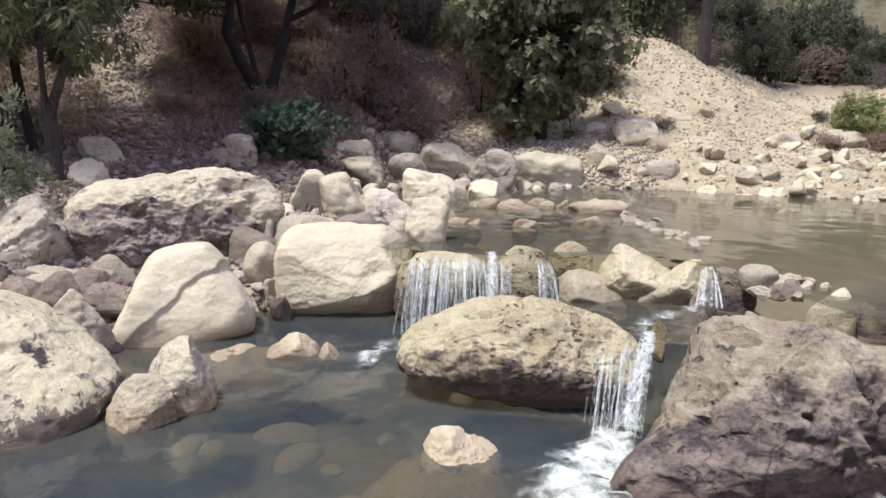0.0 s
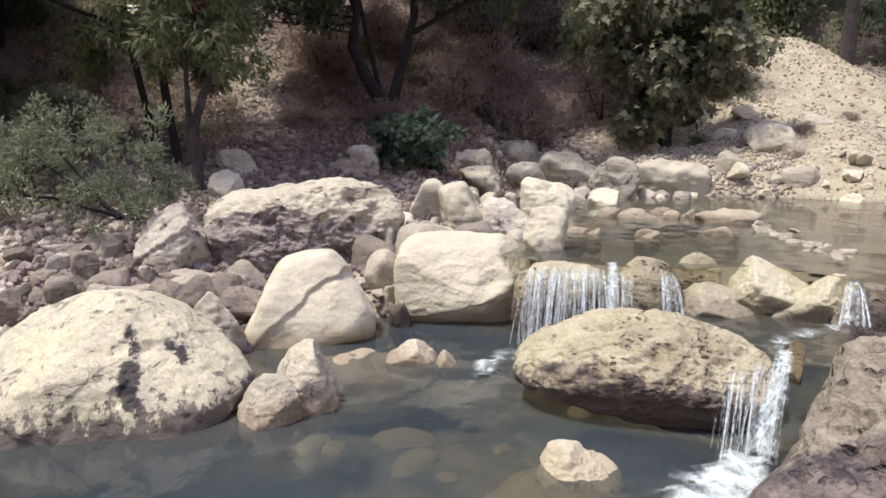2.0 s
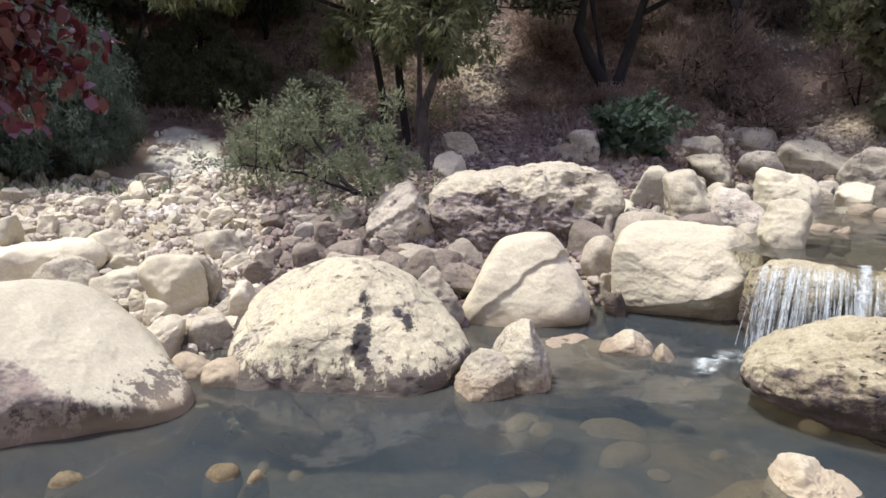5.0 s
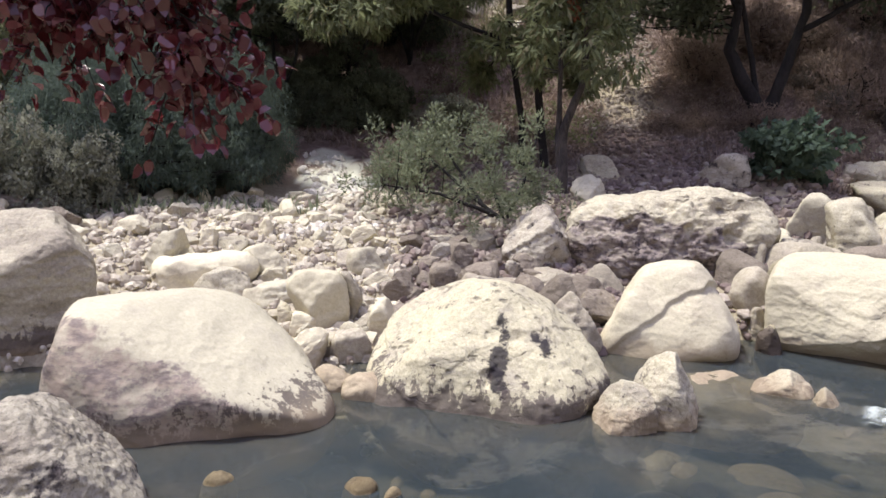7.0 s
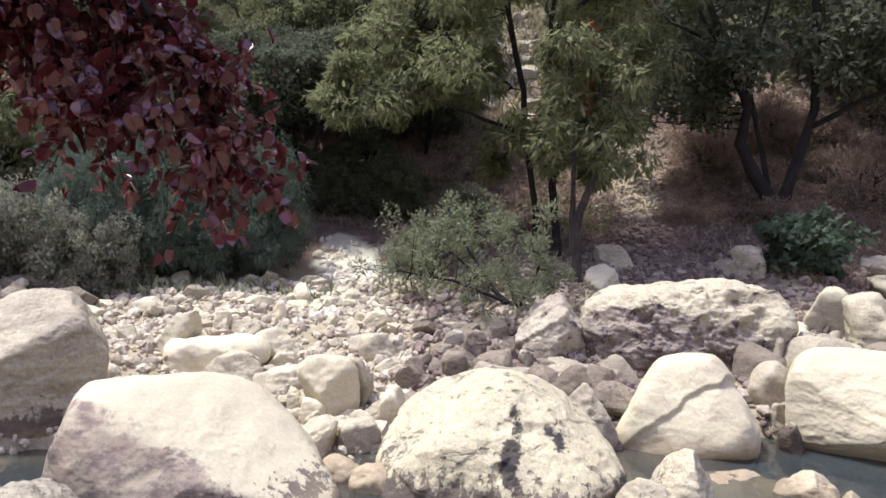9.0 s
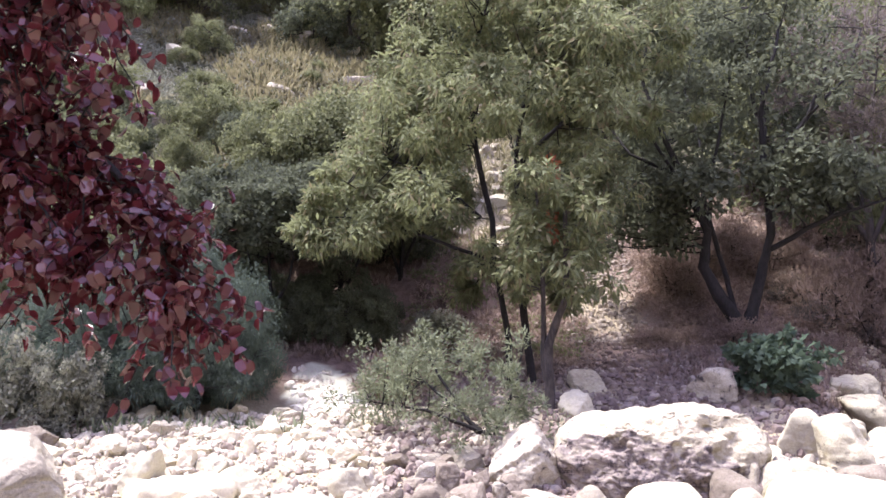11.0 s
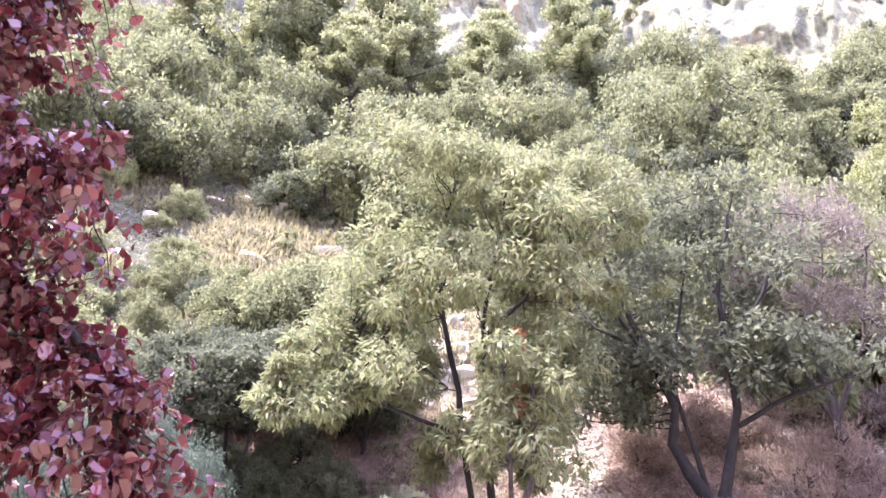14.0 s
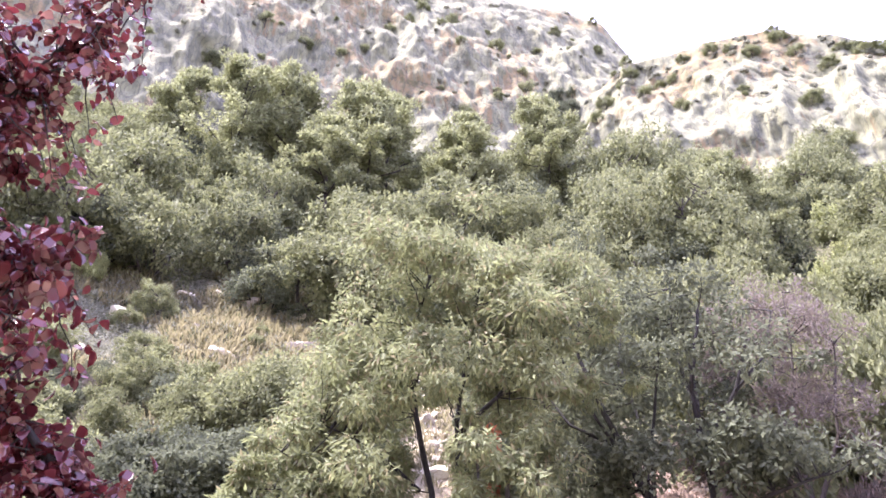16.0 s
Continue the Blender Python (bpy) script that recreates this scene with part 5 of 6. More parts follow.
far_bank_trees()
plant("tree", (-1.7, 16.6, z_at(-1.7, 16.6) - 0.1), "half-bare tree of fine purple-brown twigs behind the oak", "tree",
      [([(0, 0, 0), (0.1, 0, 2.2), (-0.1, 0.1, 4.2), (0.1, 0.1, 6.4)], 0.10, 0.02), ([(0.05, 0, 1.6), (0.9, 0.1, 3.4), (1.3, 0.2, 5.4)], 0.06, 0.015), ([(0.05, 0, 1.8), (-0.8, -0.1, 3.6), (-1.2, -0.1, 5.6)], 0.06, 0.015), ([(0, 0, 3.0), (0.4, -0.3, 4.8), (0.6, -0.4, 6.6)], 0.04, 0.012)],
      sprays((0.05, 0, 4.6), (1.9, 1.6, 2.7), 95, 0.42, 26, 1.0, -0.8), leaf_dry, bark_grey, 120, 0.15, NARROW, 27, -0.6, 0.1, 0.012)


plant("tree", (7.35, 20.6, z_at(7.35, 20.6) - 0.2), "grey-trunked tree at the top of the gravel slope", "tree",
      [([(0, 0, 0), (0.05, 0, 1.6), (-0.1, 0, 3.2), (0.1, 0, 5.0)], 0.2, 0.08), ([(0, 0, 2.2), (0.8, 0.2, 3.4), (1.2, 0.2, 4.6)], 0.07, 0.02), ([(0, 0, 2.4), (-0.7, 0.2, 3.6), (-1.2, 0.2, 4.6)], 0.07, 0.02)],
      sprays((0, 0, 4.4), (1.9, 1.5, 1.6), 40, 0.4, 33), leaf_dark, bark_grey, 110, 0.13, RHOMB, 34, 0.3, 0.4)


def pines():
    rng = np.random.RandomState(28)
    clumps, limbs = [], [([(0, 0, 0), (0.1, 0, 3.0), (-0.1, 0, 6.5), (0.1, 0, 8.6)], 0.16, 0.04)]
    for i in range(26):
        z = 3.2 + 5.6 * i / 25
        a, reach = rng.uniform(0, 6.28), (2.9 - 2.1 * i / 25) * rng.uniform(0.6, 1.1)
        tip = (math.cos(a) * reach, math.sin(a) * reach, z + 0.3)
        limbs.append(([(0, 0, z - 0.2), (0.5 * tip[0], 0.5 * tip[1], z), tip], 0.05, 0.015))
        for t in (0.35, 0.5, 0.65, 0.8, 0.9, 1.0):
            clumps.append((tip[0] * t + rng.normal() * 0.35, tip[1] * t + rng.normal() * 0.35, z + 0.3 * t + rng.normal() * 0.15, 0.5, 0.5, 0.24))
    pine = plant("pine_tree", (0, 0, 0), "open-crowned pine with layered branches on the slope", "pine", limbs, clumps, leaf_pine, bark_grey, 110, 0.2, RHOMB, 29, -0.5, 0.1, 0.012)
    for i, (az, d, s) in enumerate(((44.0, 43, 1.35), (40, 47, 1.3), (48, 47, 1.3), (53, 46, 1.2), (50, 55, 1.2), (38, 52, 1.1), (58, 50, 1.0), (30, 46, 1.0), (22, 50, 1.1), (6, 44, 0.8))):
        x, y = -math.sin(radians(az)) * d, math.cos(radians(az)) * d
        m = pose(x, y, z_at(x, y) - 0.2, 0, 0, 50 * i) @ Matrix.Diagonal((s, s, s, 1))
        if i:
            tagged(copy_thing(pine, m), group="pines on the slope")
        else:
            pine.matrix_basis = m
            tagged(pine, group="pines on the slope")


pines()
plant("branch", (-5.2, 9.4, z_at(-5.2, 9.4)), "dead spray of rust-red leaves hanging in the tall tree", "branch", [([(0.1, 0, 2.6), (0.1, 0, 3.3), (0.05, 0, 3.9)], 0.012, 0.006)],
      [(0.1, 0, 2.6 + 0.16 * i, 0.11, 0.11, 0.16) for i in range(8)], leaf_orange, bark_grey, 45, 0.09, RHOMB, 25, 0.9, 0.2, 0.004)


def red_tree():
    """The dark red plum whose branches hang in from the near bank."""
    foot = (-3.3, -0.9, z_at(-3.3, -0.9) - 0.1)
    rng = np.random.RandomState(77)
    rel = lambda p: tuple(np.array(p) - foot)
    thing = empty("tree", foot, "dark red-leaved plum tree leaning over the near bank", "tree")
    stems = [([(-3.3, -0.9, 0), (-3.2, -0.7, 1.2), (-3.05, -0.3, 2.4), (-2.9, 0.1, 3.4), (-2.7, 0.4, 4.4)], 0.09, 0.03),
             ([(-3.1, -0.4, 2.2), (-2.7, 0.3, 2.75), (-2.3, 0.75, 2.6), (-2.0, 1.05, 2.25), (-1.93, 1.1, 1.95)], 0.028, 0.006),
             ([(-3.0, -0.2, 2.7), (-2.6, 0.4, 3.2), (-2.35, 0.65, 3.5), (-2.05, 0.88, 4.15)], 0.022, 0.004),
             ([(-2.7, 0.3, 2.75), (-2.35, 0.70, 3.0), (-2.13, 0.91, 2.93)], 0.014, 0.004),
             ([(-2.6, 0.4, 2.65), (-2.3, 0.75, 2.35), (-2.08, 0.96, 2.1)], 0.012, 0.004),
             ([(-3.0, -0.2, 2.6), (-2.6, 0.45, 2.5), (-2.35, 0.75, 2.4)], 0.014, 0.004),
             ([(-2.9, 0.1, 3.3), (-2.55, 0.35, 3.45), (-2.25, 0.58, 3.3)], 0.014, 0.004), ([(-2.95, 0.0, 3.0), (-2.55, 0.35, 2.95), (-2.2, 0.70, 2.75)], 0.014, 0.004),
             ([(-3.05, -0.2, 2.5), (-2.6, 0.35, 2.5), (-2.2, 0.75, 2.35)], 0.014, 0.004), ([(-3.05, -0.3, 2.3), (-2.6, 0.35, 2.45), (-2.3, 0.68, 2.35)], 0.012, 0.004),
             ([(-2.85, 0.2, 3.6), (-2.5, 0.45, 3.8), (-2.3, 0.6, 3.75)], 0.012, 0.004)]
    pts, tips = [], []
    for i, (p, r0, r1) in enumerate(stems):
        path = np.concatenate([bent(rel(a), rel(b), rng, 8, 0.12)[(0 if j == 0 else 1):] for j, (a, b) in enumerate(zip(p[:-1], p[1:]))])
        v, f = tube(path, np.linspace(r0, r1, len(path)), 8)
        part("trunk" if i == 0 else "branch", mesh_data("branch", v, f, bark_dark), thing)
        if i:
            pts.append(path[len(path) // 3:])
    pts = np.concatenate(pts)
    bits = []
    for k in range(620):
        a = pts[rng.randint(len(pts))]
        w = rng.normal(size=3) * (0.13, 0.13, 0.13) + (0, 0, -0.12)
        path = bent(a, a + w, rng, 6, 0.15)
        bits.append(tube(path, np.linspace(0.004, 0.0015, 6), 4))
        tips.append(path[1:])
    v, f = join(bits)
    tagged(part("brushwood", mesh_data("brushwood", v, f, bark_dark), thing), kind="stuff")
    tips = np.concatenate(tips)
    at = tips[rng.randint(len(tips), size=13500)] + rng.normal(size=(13500, 3)) * 0.02
    v, f = leaves_at(at, 0.053, rng, OVAL, 0.9, None, 0.25)
    part("crown", mesh_data("crown", v, f, leaf_red, False), thing)


red_tree()


# ---- thickets ----
def bush_kind(label, leaf_mat, bark, seed, size, shape=RHOMB, droop=0.2, n=46, per=170, r=0.25, flat=0.75):
    """A bush of about one metre's radius: the pattern that a thicket is copied from."""
    return plant("bush", (0, 0, 0), label, "bush", [([(0, 0, -0.3), (0.05, 0, 0.3), (0.0, 0, 0.9)], 0.05, 0.015), ([(0, 0, 0), (0.3, 0.1, 0.5), (0.5, 0.2, 0.9)], 0.03, 0.01), ([(0, 0, 0), (-0.3, -0.1, 0.5), (-0.5, 0.1, 0.8)], 0.03, 0.01)],
                 sprays((0, 0, 0.72), (0.92, 0.92, 0.80), n, r, seed, flat, -0.75), leaf_mat, bark, per, size, shape, seed, droop, 0.6, 0.008)


KINDS = {"dark": [bush_kind("dark green shrub in a dense thicket", leaf_dark, bark_dark, 201, 0.085), bush_kind("dense dark evergreen shrub on the slope", leaf_dark, bark_dark, 202, 0.08, n=56, r=0.21)],
         "hill": [bush_kind("grey-green shrub on the stony hillside", leaf_hill, bark_grey, 203, 0.085), bush_kind("olive-green tree on the stony hillside", leaf_hill, bark_grey, 204, 0.08, n=56), bush_kind("rounded olive-green shrub on the hillside", leaf_hill, bark_grey, 209, 0.075, r=0.21, n=60)],
         "lime": [bush_kind("yellow-green leafy young tree on the slope", leaf_lime, bark_grey, 205, 0.10, droop=0.5)],
         "blue": [bush_kind("feathery blue-green tamarisk shrub by the channel", leaf_blue, bark_dark, 206, 0.07, NARROW, 0.9, 60, 260, 0.25)],
         "grey": [bush_kind("grey-green broad-leaved shrub on the bank", leaf_grey, bark_grey, 207, 0.085)],
         "dry": [bush_kind("leafless dry brown shrub of fine twigs", leaf_dry, bark_grey, 208, 0.19, NARROW, -0.7, 50, 44, 0.33)],
         "brush": [bush_kind("dry reddish-brown undergrowth of fine stems", leaf_brush, bark_dark, 210, 0.17, NARROW, -0.8, 46, 42, 0.34)]}
USED = {}


def place_bush(kind, x, y, s, tall, rng, sink=0.15, group="", z=None, name="bush"):
    pattern = KINDS[kind][rng.randint(len(KINDS[kind]))]
    m = pose(x, y, (z_at(x, y) if z is None else z) - sink * s, 0, 0, rng.uniform(0, 360)) @ Matrix.Diagonal((s, s, s * tall, 1))
    if id(pattern) in USED:
        ob = copy_thing(pattern, m)
    else:
        ob, USED[id(pattern)] = pattern, True
        ob.matrix_basis = m
    ob.name = name
    return tagged(ob, category=name, group=group)


def thicket(kinds, az, d, count, size, tall, seed, group, keep=None, name="bush"):
    rng = np.random.RandomState(seed)
    done = 0
    while done < count:
        a, r = radians(rng.uniform(*az)), math.sqrt(rng.uniform(d[0] ** 2, d[1] ** 2))
        if keep and not keep(math.degrees(a), r, rng):
            continue
        place_bush(kinds[rng.randint(len(kinds))], -math.sin(a) * r, math.cos(a) * r, rng.uniform(*size), rng.uniform(*tall), rng, group=group, name=name)
        done += 1


thicket(["blue"], (53, 67), (10.2, 12.2), 20, (0.75, 1.1), (1.0, 1.4), 301, "blue-green shrubs along the side channel")
thicket(["dark"], (42, 56), (13.9, 15.4), 20, (0.55, 0.85), (1.0, 1.3), 323, "dark shrubs in the shade of the small trees")
thicket(["dark"], (40, 60), (16.4, 17.8), 16, (0.9, 1.25), (1.0, 1.2), 302, "dark thicket behind the side channel")
for i, (az, d, wide, tall) in enumerate(((51.5, 14.4, 1.5, 2.9), (46.0, 15.0, 1.4, 3.0), (56.0, 13.9, 1.5, 2.9), (41.0, 16.0, 1.3, 3.0))):
    x, y = -math.sin(radians(az)) * d, math.cos(radians(az)) * d
    plant("tree", (x, y, z_at(x, y) - 0.1), "small evergreen tree with a dense canopy over deep shade", "tree",
          [([(0, 0, 0), (0.1, 0, 0.9), (-0.1, 0, tall)], 0.06, 0.02), ([(0, 0, 0.3), (0.5, 0.1, 1.3), (0.8, 0.1, tall)], 0.045, 0.015), ([(0, 0, 0.2), (-0.5, 0.0, 1.3), (-0.9, 0, tall - 0.2)], 0.045, 0.015)],
          sprays((0, 0, tall - 0.5), (wide, wide, 1.0), 85, 0.30, 330 + i, 0.7, -0.55), leaf_dark, bark_dark, 150, 0.11, RHOMB, 340 + i, 0.3, 0.4, 0.01, "small evergreen trees behind the side channel")
thicket(["brush", "dry", "grey"], (36.5, 41.5), (11.2, 15), 9, (0.4, 0.7), (0.8, 1.1), 317, "dry shrubs beside the path")
thicket(["hill", "grey"], (60, 84), (12.6, 16), 16, (0.9, 1.3), (1.0, 1.4), 325, "shrubs behind the near shrubs")
thicket(["grey"], (62, 84), (9.8, 12.5), 20, (0.8, 1.2), (1.2, 1.9), 303, "grey-green shrubs on the bank")
thicket(["brush", "brush", "dry"], (2, 22), (13.8, 17.5), 20, (0.35, 0.7), (0.6, 0.9), 304, "dry undergrowth below the trees")
thicket(["brush", "dry", "brush", "dry"], (-4, 13), (16.5, 22), 18, (0.9, 1.3), (1.0, 1.5), 305, "thicket behind the trees")
thicket(["dry", "brush", "dry"], (2, 11.5), (14.8, 16.8), 9, (0.8, 1.1), (1.1, 1.5), 320, "dry shrubs beside the oak")
thicket(["dark", "dry", "brush", "hill"], (-12.0, -1), (16.8, 21), 10, (0.8, 1.2), (1.1, 1.5), 306, "thicket behind the gravel bank")
thicket(["dark", "dark", "dry", "brush"], (-36, -19.0), (23.5, 27), 18, (0.9, 1.4), (1.0, 1.4), 307, "shrubs above the gravel bank")
thicket(["lime"], (-33, -29.5), (18.5, 20), 3, (0.6, 0.8), (1.1, 1.3), 308, "leafy shrubs above the gravel bank")
thicket(["brush", "dry"], (-34, -26), (18, 20.5), 8, (0.4, 0.7), (0.6, 0.9), 309, "dry shrubs above the gravel bank")
thicket(["hill", "dark", "hill"], (22, 44), (17.5, 26), 34, (0.8, 1.3), (0.9, 1.3), 310, "shrubs on the slope", lambda a, r, g: abs(a - 34.2) > 3.2 and (a > 28.5 or r > 18.5))
thicket(["hill", "grey", "hill", "dry", "dark", "hill"], (43, 76), (16.5, 24), 66, (0.6, 1.3), (0.7, 1.2), 311, "shrubs on the slope")
thicket(["dry", "hill", "dry", "grey", "dry"], (44, 66), (21, 36), 58, (0.3, 0.9), (0.7, 1.0), 312, "low shrubs in the grass")
thicket(["hill", "hill", "dark"], (34, 78), (32, 58), 110, (1.7, 2.8), (0.9, 1.3), 313, "trees on the upper slope", name="tree")
thicket(["lime"], (44, 45), (23.6, 24.4), 1, (1.2, 1.3), (1.2, 1.3), 324, "young trees on the slope", name="tree")
thicket(["lime"], (57, 64), (31, 38), 3, (1.2, 1.6), (1.4, 1.8), 314, "young trees on the slope", name="tree")
thicket(["dry", "hill", "dry"], (-6, 13), (19, 25), 16, (1.4, 2.0), (1.3, 1.9), 319, "tall dry shrubs behind the oak")
# Lime trees in the mix bring the far haze in as colour.
thicket(["hill", "lime", "lime", "hill", "dark", "dry"], (-24, 34), (25, 40), 74, (1.4, 2.5), (1.0, 1.4), 315, "trees on the slope", name="tree")
thicket(["hill", "lime", "hill", "dark", "lime"], (-24, 36), (40, 64), 120, (1.9, 3.0), (0.9, 1.3), 316, "trees on the upper slope", name="tree")


# ---- cliffs ----
def cliff_material():
    m, nodes, links, bsdf = material("cliff_limestone")
    p = nodes.new("ShaderNodeNewGeometry").outputs["Position"]
    mp = nodes.new("ShaderNodeMapping")
    mp.inputs["Scale"].default_value = (1, 1, 0.3)
    links.new(p, mp.inputs["Vector"])
    streak = texture_noise(nodes, links, mp.outputs[0], 0.7, 9, 0.7)
    big = texture_noise(nodes, links, p, 0.06, 4)
    fine = texture_noise(nodes, links, p, 1.6, 8, 0.7)
    c = blend(nodes, links, ramp(nodes, links, streak, 0.40, 0.60), (0.238, 0.236, 0.146), (0.155, 0.157, 0.108))
    run = nodes.new("ShaderNodeMapping")
    run.inputs["Scale"].default_value = (1, 1, 0.10)
    links.new(p, run.inputs["Vector"])
    drip = texture_noise(nodes, links, run.outputs[0], 1.1, 8, 0.7)
    c = blend(nodes, links, ramp(nodes, links, drip, 0.50, 0.62, 0, 0.7), c, (0.105, 0.108, 0.085))
    c = blend(nodes, links, ramp(nodes, links, math_node(nodes, links, "ADD", math_node(nodes, links, "MULTIPLY", big, 0.75), math_node(nodes, links, "MULTIPLY", drip, 0.45)), 0.63, 0.70, 0, 0.75), c, (0.235, 0.165, 0.085))
    scrub = math_node(nodes, links, "ADD", math_node(nodes, links, "MULTIPLY", fine, 0.6), math_node(nodes, links, "MULTIPLY", big, 0.5))
    c = blend(nodes, links, ramp(nodes, links, scrub, 0.58, 0.66, 0, 0.6), c, (0.125, 0.135, 0.082))
    joint = nodes.new("ShaderNodeTexVoronoi")
    joint.feature = "DISTANCE_TO_EDGE"
    joint.inputs["Scale"].default_value = 0.42
    shake = nodes.new("ShaderNodeVectorMath")
    shake.operation = "MULTIPLY_ADD"
    links.new(spread(nodes, links, p, 0.3), shake.inputs[0])
    shake.inputs[1].default_value = (5, 5, 5)
    links.new(mp.outputs[0], shake.inputs[2])
    links.new(shake.outputs[0], joint.inputs["Vector"])
    gap = ramp(nodes, links, joint.outputs["Distance"], 0.0, 0.05, 0.6, 0.0)
    c = blend(nodes, links, gap, c, (0.085, 0.08, 0.072))
    c = blend(nodes, links, ramp(nodes, links, fine, 0.45, 0.65, 0, 0.35), c, (0.5, 0.47, 0.44), "MULTIPLY")
    links.new(c, bsdf.inputs["Base Color"])
    bsdf.inputs["Roughness"].default_value = 0.95
    bsdf.inputs["Specular IOR Level"].default_value = 0.1
    bump(nodes, links, bsdf, math_node(nodes, links, "ADD", math_node(nodes, links, "SUBTRACT", streak, gap), math_node(nodes, links, "MULTIPLY", fine, 0.5)), 0.35, 0.6)
    return m


cliff_mat = cliff_material()


def cliff(az0, az1, step, foot_d, top_d, foot_el, top_el, seed, label):
    """A crag: from its foot up to its rim, and a plateau that runs back from it. Elevations are given by azimuth, as seen from the near bank."""
    az = np.arange(az0, az1, step)
    t = np.concatenate([np.linspace(0, 1, 170), np.linspace(1.03, 2.0, 14)])
    A, T = np.meshgrid(az, t, indexing="ij")
    face, back = np.clip(T, 0, 1), np.clip(T - 1, 0, 1)
    fd = np.interp(A, *foot_d)
    td = fd + (top_d - 1) * fd
    z0 = 1.75 + fd * np.tan(np.radians(np.interp(A, *foot_el))) - 8
    z1 = 1.75 + td * np.tan(np.radians(np.interp(A, *top_el)))
    rise = face ** 0.9
    D = fd + (td - fd) * face + back * 120
    Z = z0 + (z1 - z0) * rise - back * 6
    x, y = -np.sin(np.radians(A)) * D, np.cos(np.radians(A)) * D
    p = np.stack([x, y, Z * 0.45], 2).reshape(-1, 3)
    k = 2.2 * fbm(p * (0.07, 0.07, 0.045), 3, seed, 0.5) + 1.1 * fbm(p * (0.2, 0.2, 0.035), 3, seed + 4, 0.5, True) + 0.35 * fbm(p * (0.75, 0.75, 0.16), 4, seed + 6, 0.55) + 0.10 * fbm(p * (2.2, 2.2, 1.4), 3, seed + 7, 0.6)
    q = np.floor((p * (1, 1, 0.6) + 1.6 * np.stack([fbm(p * 0.2, 3, seed + n) for n in (31, 32, 33)], 1)) @ TWIST * 0.12).astype(np.int64)
    k = k + 0.32 * hash3(q[:, 0], q[:, 1], q[:, 2], seed)
    k = k.reshape(A.shape) * (1 - 0.5 * back)
    ledge = 0.6 * fbm(np.stack([x, y, Z * 3], 2).reshape(-1, 3) * 0.08, 3, seed + 8).reshape(A.shape)
    D2 = D - k * np.clip((1.15 - T) * 2, 0, 1) + ledge
    x, y = -np.sin(np.radians(A)) * D2, np.cos(np.radians(A)) * D2
    Z = Z + 0.2 * k * np.clip(face * 1.5, 0, 1) * np.clip((1 - face) * 3, 0.12, 1)
    me = mesh_data("cliff", np.stack([x, y, Z], 2).reshape(-1, 3), grid_faces(len(az), len(t)), cliff_mat)
    tagged(new("cliff", me), label, "cliff", kind="structure")
    return x, y, Z


left_cliff = cliff(10, 100, 0.22, ((10, 22, 36, 60, 100), (80, 74, 68, 66, 66)), 1.36, ((10, 23, 36, 60, 100), (35, 36, 38, 38, 36)),
                   ((10, 12.5, 14.6, 18, 28, 45, 60, 100), (40, 44.0, 46.5, 48, 49.6, 52, 53, 50)), 401, "pale limestone cliff with orange stains above the trees")
right_cliff = cliff(-70, 22, 0.22, ((-70, 10, 18, 22), (62, 62, 66, 72)), 1.25, ((-70, -3, 10, 23), (26, 30.5, 34.5, 36)),
                    ((-70, -20, -9, -5, -0.7, 7, 12.8, 17, 20, 22), (28, 34, 38.2, 40.5, 42.1, 43.0, 43.0, 41, 38.5, 36)), 402, "grey limestone crag dotted with scrub")


def cliff_scrub(grid, count, t0, t1, size, seed):
    rng = np.random.RandomState(seed)
    x, y, z = grid
    for _ in range(count):
        i, j = rng.randint(8, x.shape[0] - 8), rng.randint(int(t0 * 169), int(t1 * 169))
        if not -14 < math.degrees(math.atan2(-x[i, j], y[i, j])) < 66:
            continue
        # Mostly grey shrubs: haze over the cliffs, given by their colour.
        place_bush(("hill", "grey", "grey")[rng.randint(3)], x[i, j], y[i, j], rng.uniform(*size), rng.uniform(0.7, 1.0), rng, 0.3, "scrub on the cliffs", z[i, j], "shrub")


def gully_scrub(grid, count, az, el, size, seed):
    """Dark scrub in the gully between the crags."""
    rng = np.random.RandomState(seed)
    x, y, z = grid
    a, e = np.degrees(np.arctan2(-x, y)), np.degrees(np.arctan2(z - 1.75, np.hypot(x, y)))
    i, j = np.nonzero((np.abs(a - az[0]) < az[1]) & (np.abs(e - el[0]) < el[1]))
    for k in rng.randint(len(i), size=count):
        place_bush("dark", x[i[k], j[k]], y[i[k], j[k]], rng.uniform(*size), rng.uniform(0.9, 1.2), rng, 0.2, "scrub in the gully", z[i[k], j[k]], "shrub")


gully_scrub(left_cliff, 26, (19.7, 1.6), (39.3, 2.4), (0.8, 1.6), 414)
cliff_scrub(left_cliff, 300, 0.2, 0.98, (0.35, 1.3), 411)
cliff_scrub(right_cliff, 230, 0.2, 1.0, (0.35, 1.3), 412)
cliff_scrub(right_cliff, 190, 0.82, 1.0, (0.5, 1.4), 413)


